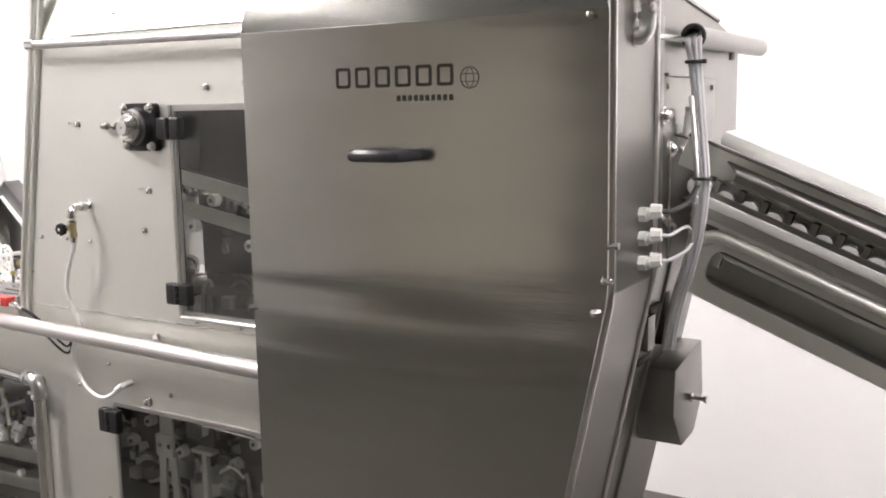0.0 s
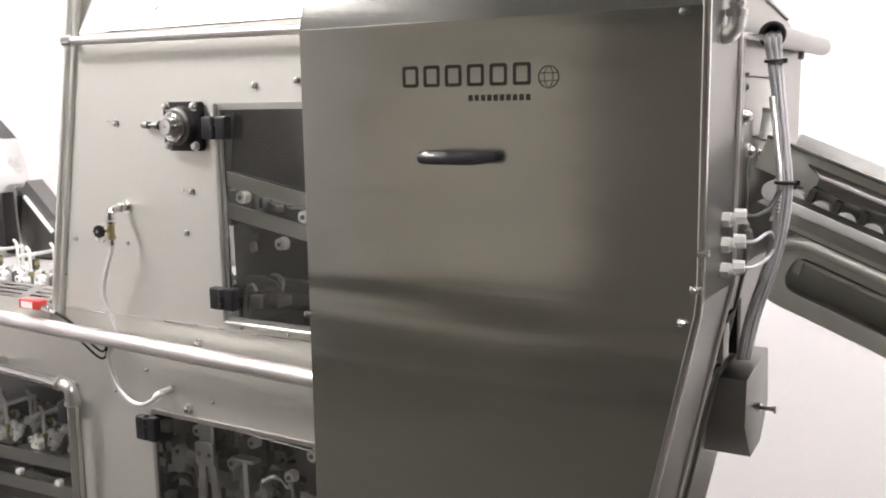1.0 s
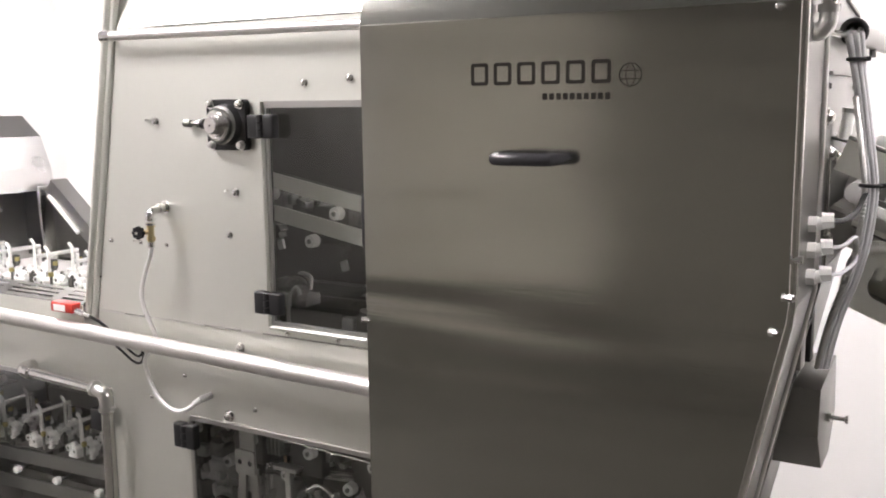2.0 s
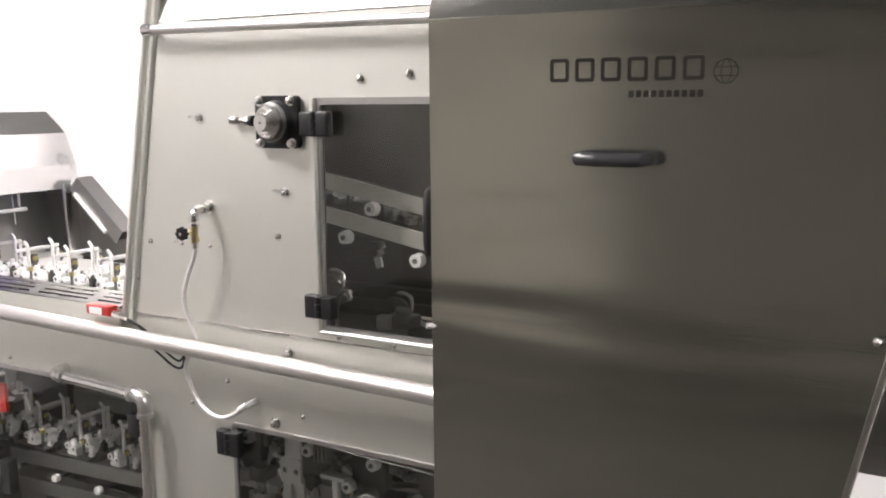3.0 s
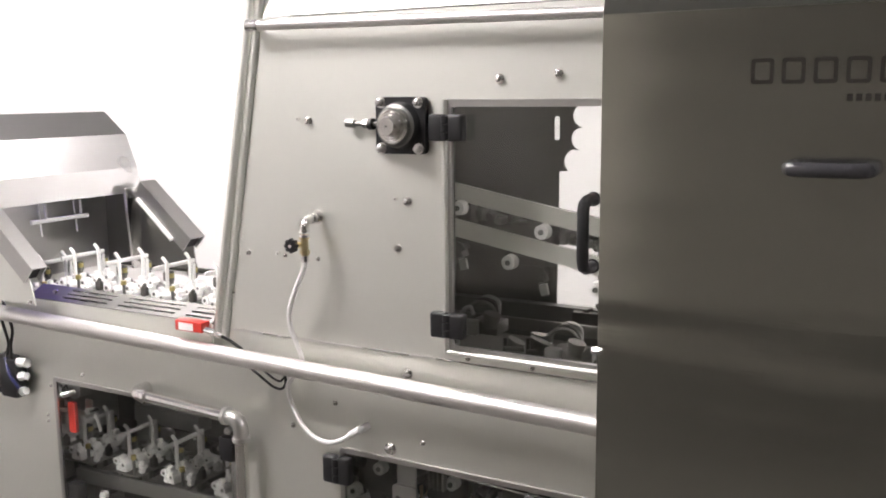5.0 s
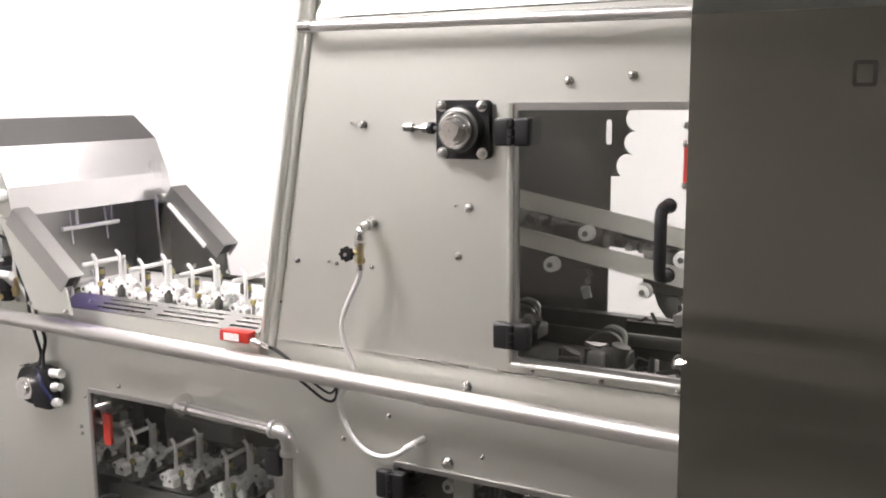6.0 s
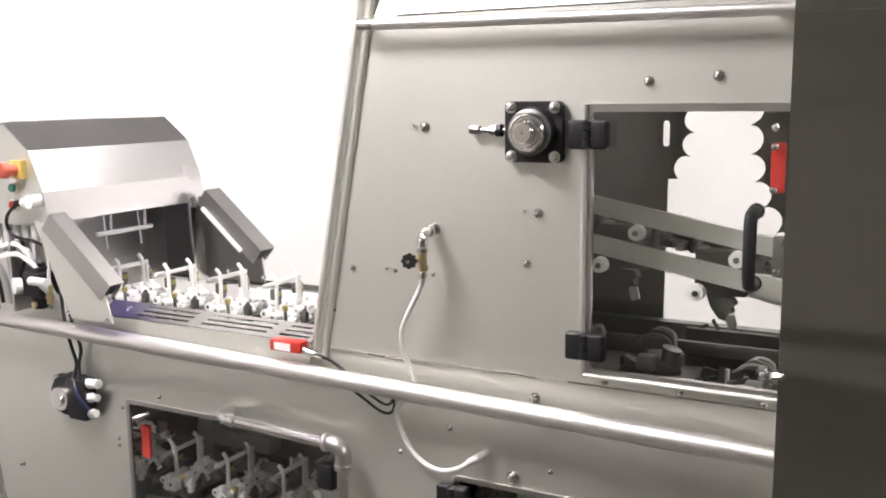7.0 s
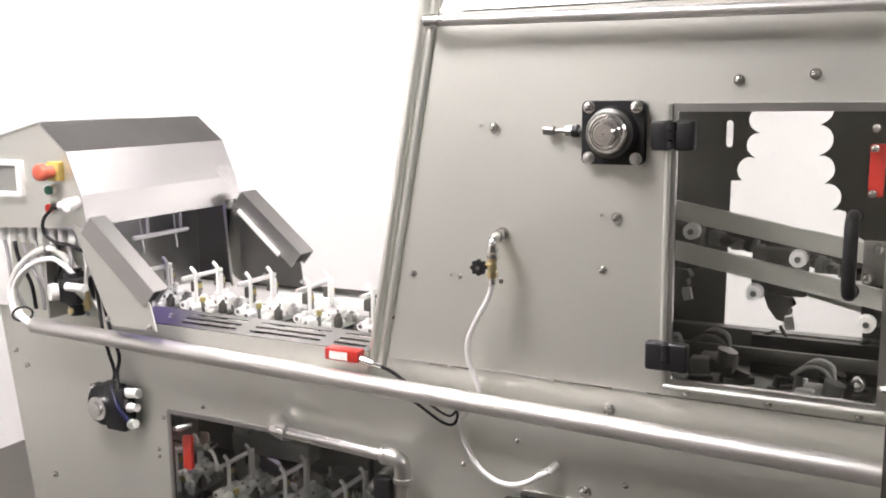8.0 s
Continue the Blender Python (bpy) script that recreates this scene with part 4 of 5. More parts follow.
bm = sweep(bmesh.new(), [(-2.222 + 0.016 * math.cos(a) * 0.6, 0.998 + 0.016 * math.cos(a), 1.052 + 0.014 * math.sin(a)) for a in [2 * math.pi * i / 16 for i in range(16)]], 0.0022, 8, True)
part("cable_tie", bm, RUBBER, hoses)

# ---- inside the upper housing ----
chain = thing("inner_conveyor", (-0.85, 1.15, 1.03), "inclined steel side rails of the inner conveyor", "conveyor")


def beam(z_at, thick, x0, x1, y, slope, m, name, parent, yt=0.006):
    bm = bmesh.new()
    plate(bm, [(x0, z_at + slope * (x0 + 0.96) - thick), (x1, z_at + slope * (x1 + 0.96) - thick), (x1, z_at + slope * (x1 + 0.96)), (x0, z_at + slope * (x0 + 0.96))], [], y, y + yt)
    return part(name, bm, m, parent)


beam(1.314, 0.028, -1.19, -0.42, 1.150, -0.186, SATIN, "side_rail", chain)
beam(1.254, 0.029, -1.19, -0.42, 1.150, -0.178, SATIN, "side_rail", chain)
beam(1.236, 0.024, -0.875, -0.42, 1.226, -0.235, SATIN, "side_rail", chain)
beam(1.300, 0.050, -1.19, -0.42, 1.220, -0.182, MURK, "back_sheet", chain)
for x in (-1.17, -0.44):
    zz = 1.30 - 0.182 * (x + 0.96)
    part("upright", box(x - 0.015, x + 0.015, 1.227, 1.260, DECK, zz, 0.002), PLATE, chain)
for x in (-1.165, -0.445):
    zz = 1.314 - 0.186 * (x + 0.96)
    for dz in (-0.02, -0.085):
        part("rail_bolt", hexbolt(rod(bmesh.new(), (x, 1.156, zz + dz), (x, 1.228, zz + dz), 0.004, 8), (x, 1.150, zz + dz), OUT, 0.005, 0.005), CHROME, chain)
for x, z in ((-0.692, 1.262), (-0.675, 1.225), (-0.705, 1.222)):
    part("bolt", hexbolt(bmesh.new(), (x, 1.143, z), OUT, 0.006, 0.006), CHROME, chain)
part("bracket", box(-0.712, -0.655, 1.143, 1.149, 1.212, 1.272, 0.002), ENDP, chain)

ROLL_STEP = 0.148
ROLL_RIGHT, ROLL_LEFT, ROLL_LOW = -0.34, -1.26, 0.80


def roll_height(x):
    return 1.275 - 0.205 * (x + 0.955)


def breaker_carriage(group):
    """Two cam rollers on a dark block, chain links, a toothed clamp and a hanging breaking tool."""
    x, z = -0.80, roll_height(-0.80)
    t = thing("breaker_carriage", (x, 1.15, z), "dark steel breaking carriage with two white cam rollers", "egg breaking carriage", group)
    for rx, rz in ((0.0, 0.0), (-0.057, -0.053)):
        bm = rod(bmesh.new(), (x + rx, 1.149, z + rz), (x + rx, 1.133, z + rz), 0.0125, 18, 0.0115)
        r = part("roller", bm, WHITE, t, "white plastic roller")
        part("axle", rod(bmesh.new(), (x + rx, 1.1635, z + rz), (x + rx, 1.130, z + rz), 0.0045, 8), DARKSTEEL, r)
    part("carrier_block", box(x - 0.066, x + 0.010, 1.163, 1.190, z - 0.060, z + 0.008, 0.004), MURK, t)
    rng = random.Random(5)
    for k in range(11):
        cx_ = x + 0.018 + k * 0.0072
        cz_ = z - 0.205 * (cx_ - x) - 0.006
        w, hh = 0.0035 + rng.random() * 0.003, 0.001 + rng.random() * 0.008
        y = 1.160 + rng.random() * 0.022
        bm = bx(bmesh.new(), cx_ - w, cx_ + w, y, 1.200, cz_ - 0.014 + 0.006 * rng.random(), cz_ + hh, 0.0025)
        if k % 3 == 0:
            rod(bm, (cx_, y - 0.004, cz_ - 0.002), (cx_, y + 0.004, cz_ - 0.002), 0.006, 12)
        part("chain_link", bm, (MURK, DARKSTEEL, ENDP, MURK)[k % 4], t)
    part("link_strip", rod(bmesh.new(), (x - 0.06, 1.196, z), (x + 0.095, 1.196, z - 0.032), 0.006, 8), MURK, t)
    bm = bmesh.new()
    teeth = [(x - 0.050, z - 0.058), (x - 0.012, z - 0.064), (x - 0.006, z - 0.074), (x - 0.013, z - 0.078), (x - 0.010, z - 0.087), (x - 0.019, z - 0.089), (x - 0.020, z - 0.098), (x - 0.030, z - 0.096), (x - 0.042, z - 0.080)]
    plate(bm, teeth, [], 1.170, 1.192)
    part("toothed_clamp", bm, MURK, t, "small toothed steel clamp")
    bm = bmesh.new()
    plate(bm, [(x - 0.022, z - 0.094), (x - 0.008, z - 0.090), (x - 0.004, z - 0.108), (x - 0.016, z - 0.112)], [], 1.174, 1.180)
    part("clamp_tongue", bm, PLATE, t)
    tx, tz = x + 0.040, z - 0.200
    bm = bx(bmesh.new(), tx - 0.030, tx + 0.024, 1.150, 1.196, tz - 0.012, tz + 0.010, 0.004)
    rod(bm, (tx + 0.010, 1.150, tz + 0.004), (tx + 0.016, 1.150, tz + 0.026), 0.012, 12, 0.015)
    tool = part("breaking_tool", bm, ENDP, t, "worn steel breaking tool")
    bm = bx(bmesh.new(), tx - 0.038, tx - 0.010, 1.140, 1.160, tz - 0.014, tz + 0.012, 0.005)
    part("tool_tip", bm, PLATE, tool, "pale worn tip")
    for k in range(3):
        pts = smooth_path([(tx - 0.046 + 0.008 * k, 1.176 + 0.005 * k, tz + 0.022 + 0.006 * k), (tx - 0.026 + 0.007 * k, 1.176 + 0.005 * k, tz + 0.036 + 0.005 * k), (tx - 0.004 + 0.006 * k, 1.178 + 0.005 * k, tz + 0.034 + 0.002 * k), (tx + 0.012, 1.180, tz + 0.016)], 5)
        part("knife", sweep(bmesh.new(), pts, 0.0034, 8), (ENDP, MURK, PLATE)[k], tool, "curved steel knife")
    return t


first = breaker_carriage("breaking carriages on the chain")
roll_carriages = [first] + [copy_thing(first, pose(-0.80, 1.15, roll_height(-0.80))) for k in range(17)]

def notched(points, bulge, n=7):
    """Edge points with round notches between them."""
    out = []
    for (xa, za), (xb, zb) in zip(points, points[1:]):
        d = Vector((xb - xa, zb - za))
        m = Vector(((xa + xb) / 2, (za + zb) / 2))
        nr = Vector((-d.y, d.x)).normalized() * bulge
        for i in range(n):
            a = math.pi * i / n
            p = m - d * 0.5 * math.cos(a) * 0.95 + nr * math.sin(a)
            out.append((p.x, p.y))
    out.append(points[-1])
    return out


guards = thing("scalloped_guards", (-0.85, 1.5, 1.03), "pair of dark rear guard plates with scalloped edges", "guard plate")
YG = 1.50
left = notched([(-0.910, 1.530), (-0.910, 1.487), (-0.912, 1.444), (-0.911, 1.400), (-0.917, 1.356), (-0.939, 1.315)], -0.0195)
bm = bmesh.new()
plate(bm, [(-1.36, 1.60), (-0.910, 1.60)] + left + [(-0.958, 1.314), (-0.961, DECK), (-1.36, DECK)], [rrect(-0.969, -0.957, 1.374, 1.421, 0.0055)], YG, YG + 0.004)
# guard plate toned down to match the dim interior behind the pane
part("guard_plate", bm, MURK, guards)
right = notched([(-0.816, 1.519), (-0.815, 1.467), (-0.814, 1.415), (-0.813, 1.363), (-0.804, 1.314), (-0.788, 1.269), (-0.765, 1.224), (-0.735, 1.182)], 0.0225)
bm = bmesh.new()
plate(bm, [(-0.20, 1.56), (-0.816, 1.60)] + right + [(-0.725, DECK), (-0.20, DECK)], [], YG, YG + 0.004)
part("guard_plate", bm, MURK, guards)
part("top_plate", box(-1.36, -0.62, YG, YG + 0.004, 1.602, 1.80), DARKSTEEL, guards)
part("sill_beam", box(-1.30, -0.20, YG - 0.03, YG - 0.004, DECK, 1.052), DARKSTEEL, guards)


def lump_cup(x, y, z, s, m1, m2, name, label, cat, group):
    t = thing(name, (x, y, z), label, cat, group)
    bm = bx(bmesh.new(), x - 0.022 * s, x + 0.022 * s, y - 0.018, y + 0.018, z, z + 0.022 * s, 0.004)
    part("base", bm, m1, t)
    part("holder", rod(bmesh.new(), (x - 0.004, y, z + 0.02 * s), (x + 0.006 * s, y, z + 0.042 * s), 0.016 * s, 14, 0.019 * s), m2, t)
    part("pin", rod(bmesh.new(), (x - 0.016 * s, y - 0.012, z + 0.02 * s), (x - 0.016 * s, y - 0.012, z + 0.05 * s), 0.0035, 8), m1, t)
    part("jaw", box(x - 0.02 * s, x + 0.024 * s, y - 0.02, y - 0.014, z + 0.024 * s, z + 0.034 * s, 0.002), m2, t)
    t.rotation_euler = (0, 0, rng.uniform(-1.2, 1.2))
    return t


rng = random.Random(5)
for k, (x, y) in enumerate(((-0.96, 1.30), (-0.90, 1.27), (-0.83, 1.31), (-0.79, 1.27), (-0.72, 1.30), (-0.66, 1.26), (-0.93, 1.36), (-0.76, 1.37))):
    lump_cup(x, y, DECK, (0.9, 1.2, 0.8, 1.1, 0.9, 1.0, 1.2, 0.9)[k], WHITE if k in (3, 6) else MURK, (ENDP, MURK, MURK)[k % 3], "breaker_tool", "small steel and white breaking tool on the deck", "breaking tool", "breaking tools in the housing")
bm = sweep(bmesh.new(), smooth_path([(-0.975, 1.11, DECK), (-0.972, 1.11, 1.09), (-0.962, 1.11, 1.118), (-0.950, 1.11, 1.124), (-0.944, 1.11, 1.112)], 5), 0.0035, 8)
single("bent_finger", bm, PLATE, "bent steel guide finger on the inner deck", "guide finger")
sheets = thing("drip_tray", (-0.8, 1.12, DECK), "dull steel drip tray under the inner conveyor", "tray")
for x0, x1, zz in ((-0.915, -0.845, 1.052), (-0.775, -0.675, 1.046)):
    bm = bx(bmesh.new(), x0, x1, 1.075, 1.125, zz, zz + 0.002)
    bm.transform(Matrix.Translation((0, 1.1, zz)) @ Matrix.Rotation(radians(-14), 4, "X") @ Matrix.Translation((0, -1.1, -zz)))
    part("sheet", bm, ENDP, sheets)
    part("foot", box(x0 + 0.004, x1 - 0.004, 1.112, 1.118, DECK, zz + 0.001), MURK, sheets)
part("tray_rail", box(-1.14, -0.43, 1.232, 1.238, 1.062, 1.083, 0.001), ENDP, sheets)
for x in (-1.10, -0.60):
    part("foot", box(x - 0.01, x + 0.01, 1.239, 1.252, DECK, 1.076), MURK, sheets)
for x, a in ((-0.885, 62), (-0.842, -30), (-0.735, 66)):
    bm = box(-0.003, 0.003, -0.002, 0.002, 0.0, 0.026, 0.001)
    bm.transform(Matrix.Translation((x, 1.44, 1.050)) @ Matrix.Rotation(radians(a), 4, "Y"))
    part("blade", bm, MURK, sheets)
part("blade_rail", box(-0.90, -0.68, 1.432, 1.448, DECK, 1.054), MURK, sheets)

# ---- inside the lower cabinet ----
low = thing("lower_conveyor", (-1.6, 1.13, 0.104), "lower conveyor rails with white rollers in the cabinet", "conveyor")
for z, y in ((0.660, 1.110), (0.592, 1.110)):
    bm = bmesh.new()
    plate(bm, [(-1.93, z - 0.03), (-1.36, z - 0.006), (-1.36, z + 0.024), (-1.93, z)], [], y, y + 0.006)
    part("side_rail", bm, PLATE, low)
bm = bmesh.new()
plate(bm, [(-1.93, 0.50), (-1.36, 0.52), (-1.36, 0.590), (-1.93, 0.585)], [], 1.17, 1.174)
# back sheet coloured dark in place of the shade down here
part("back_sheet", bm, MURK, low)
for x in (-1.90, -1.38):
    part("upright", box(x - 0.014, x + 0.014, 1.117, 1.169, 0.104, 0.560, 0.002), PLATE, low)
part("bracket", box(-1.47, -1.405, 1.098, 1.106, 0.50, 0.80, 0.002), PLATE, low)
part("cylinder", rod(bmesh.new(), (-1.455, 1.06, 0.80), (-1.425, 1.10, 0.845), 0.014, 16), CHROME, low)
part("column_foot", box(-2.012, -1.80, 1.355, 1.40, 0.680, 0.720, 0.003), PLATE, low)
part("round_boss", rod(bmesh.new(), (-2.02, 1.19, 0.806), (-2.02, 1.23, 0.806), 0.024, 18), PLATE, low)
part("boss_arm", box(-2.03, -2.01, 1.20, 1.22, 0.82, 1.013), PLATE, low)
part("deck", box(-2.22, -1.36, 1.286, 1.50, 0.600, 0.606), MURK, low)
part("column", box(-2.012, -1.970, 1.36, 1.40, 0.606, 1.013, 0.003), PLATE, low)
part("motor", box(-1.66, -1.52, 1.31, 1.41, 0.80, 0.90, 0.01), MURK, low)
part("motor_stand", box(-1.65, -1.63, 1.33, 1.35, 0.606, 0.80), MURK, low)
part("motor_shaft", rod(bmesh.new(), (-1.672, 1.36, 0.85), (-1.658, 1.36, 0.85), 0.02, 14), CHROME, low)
bm = sweep(bmesh.new(), smooth_path([(-1.900, 1.05, 0.822), (-1.896, 1.085, 0.806), (-1.878, 1.095, 0.800), (-1.850, 1.095, 0.804), (-1.826, 1.090, 0.815), (-1.812, 1.070, 0.825), (-1.808, 1.050, 0.828)], 5), 0.0065, 12)
part("bent_pipe", bm, CHROME, low)
bm = sweep(bmesh.new(), smooth_path([(-1.846, 1.094, 0.802), (-1.836, 1.096, 0.796), (-1.830, 1.096, 0.784), (-1.826, 1.096, 0.768)], 5), 0.0035, 8)
part("bent_finger", bm, WHITE, low)
part("steel_tag", box(-1.862, -1.838, 1.090, 1.094, 0.808, 0.836, 0.003), PLATE, low)


for k in range(26):
    x, y = -1.91 + (k % 13) * 0.042 + rng.random() * 0.02, 1.31 + (k // 13) * 0.08 + rng.random() * 0.03
    lump_cup(x, y, 0.606, 0.7 + rng.random() * 1.0, (MURK, WHITE, MURK, CHROME, EGG)[k % 5], (CHROME, MURK, WHITE, MURK, PLATE, MURK)[k % 6], "carriage_fitting", "small steel fitting in the lower cabinet", "fitting", "fittings in the lower cabinet")

tools = thing("lifting_linkage", (-1.02, 1.12, 0.104), "steel linkage with two splayed flat bars", "linkage")
LX, LY, LZ = -1.053, 1.066, 0.790
part("hanger", box(LX - 0.019, LX + 0.019, LY + 0.004, LY + 0.010, LZ, LZ + 0.092, 0.003), PLATE, tools)
bm = bmesh.new()
plate(bm, rrect(LX - 0.0235, LX + 0.0235, LZ - 0.0235, LZ + 0.0235, 0.006), [arc(LX - 0.0125, LZ, 0.0055, 0, 330, 11), arc(LX + 0.0125, LZ, 0.0055, 0, 330, 11)], LY - 0.003, LY + 0.003)
part("pivot_plate", bm, PLATE, tools)
for s in (-1, 1):
    bm = bmesh.new()
    plate(bm, [(LX + s * 0.004, LZ - 0.013), (LX + s * 0.022, LZ - 0.013), (LX + s * 0.07, 0.12), (LX + s * 0.045, 0.12)], [], LY + 0.004, LY + 0.010)
    part("flat_bar", bm, PLATE, tools)
for k in range(4):
    part("fin", box(-1.028 + 0.009 * k, -1.024 + 0.009 * k, 1.098, 1.112, 0.800, 0.852, 0.001), ENDP, tools)
part("fin_rail", box(-1.06, -0.96, 1.096, 1.112, 0.852, 0.862, 0.002), DARKSTEEL, tools)
bm = bx(bmesh.new(), -1.005, -0.950, 1.086, 1.110, 0.778, 0.786, 0.002)
bx(bm, -0.982, -0.970, 1.092, 1.104, 0.104, 0.779, 0.001)
part("t_bracket", bm, PLATE, tools)
part("foot", box(-1.135, -0.965, 1.06, 1.084, 0.104, 0.125), PLATE, tools)
part("cross_bar", rod(bmesh.new(), (-1.14, 1.232, 0.70), (-0.30, 1.232, 0.79), 0.010, 14), CHROME, tools)
# shelves coloured dark, standing in for shade at the back of the cabinet
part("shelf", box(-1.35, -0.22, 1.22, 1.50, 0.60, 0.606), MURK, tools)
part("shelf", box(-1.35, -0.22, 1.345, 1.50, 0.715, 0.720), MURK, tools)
for x in (-1.345, -0.9, -0.23):
    part("shelf_post", box(x - 0.005, x + 0.005, 1.488, 1.498, 0.104, 0.715), PLATE, tools)
for k in range(33):
    x, y = -1.13 + (k % 11) * 0.042 + rng.random() * 0.016, 1.24 + (k // 11) * 0.09 + rng.random() * 0.03
    lump_cup(x, y, 0.606, 0.8 + rng.random() * 1.5, (WHITE, PLATE, CHROME, MURK)[k % 4], (PLATE, WHITE, CHROME, MURK, WHITE)[k % 5], "separator_cup", "cup and holder on the lower shelf", "cup", "cups on the lower shelf")
for k in range(26):
    x, y = -1.33 + (k % 13) * 0.047 + rng.random() * 0.02, 1.365 + (k // 13) * 0.07 + rng.random() * 0.03
    lump_cup(x, y, 0.720, 0.6 + rng.random() * 1.0, (WHITE, PLATE, MURK, EGG)[k % 4], (WHITE, CHROME, OLIVE, MURK, PLATE)[k % 5], "separator_cup", "cup and holder on the lower shelf", "cup", "cups on the lower shelf")
for k in range(12):
    x, y = -1.335 + (k % 6) * 0.036 + rng.random() * 0.012, 1.25 + (k // 6) * 0.08 + rng.random() * 0.03
    lump_cup(x, y, 0.606, 0.8 + rng.random() * 1.4, (MURK, WHITE, PLATE, EGG)[k % 4], (WHITE, CHROME, WHITE, MURK, PLATE)[k % 5], "separator_cup", "cup and holder on the lower shelf", "cup", "cups on the lower shelf")
part("guide_wire", sweep(bmesh.new(), smooth_path([(-0.93, 1.09, 0.75), (-0.90, 1.09, 0.765), (-0.87, 1.09, 0.75), (-0.855, 1.09, 0.70), (-0.85, 1.09, 0.104)], 5), 0.004, 8), CHROME, tools)
part("thin_strip", rod(bmesh.new(), (-0.96, F + 0.012, 0.856), (-0.62, F + 0.012, 0.842), 0.0025, 8), CHROME, tools)

# ---- the machine's far end: sheets, studs, conduit ----
end = thing("end_frame", (-0.08, 1.3, 0.0), "stainless end frame of the machine with bolted plates", "machine frame")
XE = -0.076
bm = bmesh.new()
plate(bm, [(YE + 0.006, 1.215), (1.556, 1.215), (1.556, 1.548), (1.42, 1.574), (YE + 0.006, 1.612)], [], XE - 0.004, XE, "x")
# end sheets use the dimmed copy, so they look less lit
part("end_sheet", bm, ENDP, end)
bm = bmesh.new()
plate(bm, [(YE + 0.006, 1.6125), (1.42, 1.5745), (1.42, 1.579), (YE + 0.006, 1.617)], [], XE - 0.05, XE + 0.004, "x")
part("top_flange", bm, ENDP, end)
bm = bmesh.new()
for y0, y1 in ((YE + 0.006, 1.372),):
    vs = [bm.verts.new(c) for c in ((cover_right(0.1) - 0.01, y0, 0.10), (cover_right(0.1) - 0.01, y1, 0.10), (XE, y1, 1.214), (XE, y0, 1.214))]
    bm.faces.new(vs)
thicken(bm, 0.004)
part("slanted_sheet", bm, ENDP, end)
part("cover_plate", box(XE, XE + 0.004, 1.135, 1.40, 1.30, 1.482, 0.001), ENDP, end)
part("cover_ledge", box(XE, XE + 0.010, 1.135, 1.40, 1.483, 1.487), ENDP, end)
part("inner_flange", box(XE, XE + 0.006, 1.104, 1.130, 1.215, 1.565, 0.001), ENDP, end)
part("vertical_rod", rod(bmesh.new(), (XE + 0.008, 1.150, 1.22), (XE + 0.008, 1.150, 1.372), 0.003, 8), CHROME, end)
for y, z in ((1.15, 1.468), (1.375, 1.468)):
    part("bolt", hexbolt(bmesh.new(), (XE + 0.004, y, z), (1, 0, 0), 0.004, 0.003), ENDP, end)
for y, z, r in ((1.128, 1.428, 0.010), (1.145, 1.428, 0.008), (1.165, 1.378, 0.0095), (1.225, 1.368, 0.0095), (1.15, 1.275, 0.008), (1.172, 1.262, 0.008)):
    bm = rod(bmesh.new(), (XE, y, z), (XE + 0.008, y, z), r * 1.25, 16)
    dome(bm, (XE + 0.008, y, z), (1, 0, 0), r, r * 0.8)
    part("stud", bm, CHROME, end)
# solid black blocks in place of the dark inside of two slots
for y0, z0, z1 in ((1.125, 1.140, 1.150), (1.125, 1.058, 1.066)):
    part("slot", box(XE - (1.2 - z0) * 0.212 - 0.002, XE - (1.2 - z0) * 0.212 + 0.006, y0, y0 + 0.048, z0, z1, 0.001), RUBBER, end)
part("latch_plate", box(XE - 0.024, XE - 0.012, 1.128, 1.160, 1.082, 1.134, 0.001), ENDP, end)
# black block stands in for the shade in an open gap
part("gap_shade", box(XE - 0.030, XE - 0.012, 1.205, 1.228, 1.075, 1.175, 0.001), RUBBER, end, "black block standing in for the shaded gap beside the fold")

for y in (1.118, 1.190):
    part("fold", sweep(bmesh.new(), [(cover_right(0.12) - 0.008, y, 0.12), (XE + 0.001, y, 1.214)], 0.0035, 8), ENDP, end)

elbow = thing("pipe_elbow", (-0.07, 1.03, 1.55), "bright threaded pipe elbow on the end plate", "pipe elbow")
bm = sweep(bmesh.new(), smooth_path([(XR - 0.002, 1.014, 1.531), (XR + 0.005, 1.015, 1.531), (XR + 0.012, 1.018, 1.540), (XR + 0.013, 1.020, 1.556)], 5), 0.0108, 16)
rod(bm, (XR + 0.013, 1.020, 1.553), (XR + 0.013, 1.020, 1.562), 0.0132, 16)
part("elbow", bm, ZINC, elbow)
bm = rod(bmesh.new(), (XR + 0.013, 1.020, 1.562), (XR + 0.013, 1.020, 1.60), 0.009, 14)
for z in (1.566, 1.574, 1.582):
    rod(bm, (XR + 0.013, 1.020, z), (XR + 0.013, 1.020, z + 0.005), 0.0108, 12)
part("nipple", bm, ZINC, elbow)

conduit = thing("cable_conduit", (-0.055, 1.4, 1.545), "steel conduit tube with a black grommet and cables", "conduit")
n = 22
bm = bmesh.new()
CXX, CZZ, CR = -0.052, 1.540, 0.0155
ra = [[bm.verts.new((CXX + r * math.cos(2 * math.pi * i / n), y, CZZ + r * math.sin(2 * math.pi * i / n))) for i in range(n)] for r, y in ((CR - 0.002, 1.54), (CR - 0.002, 1.205), (CR, 1.205), (CR, 1.61))]
for a, b in zip(ra, ra[1:]):
    for i in range(n):
        j = (i + 1) % n
        bm.faces.new((a[i], a[j], b[j], b[i]))
bm.faces.new(ra[0])
bm.faces.new(ra[-1])
part("tube", bm, ENDP, conduit)
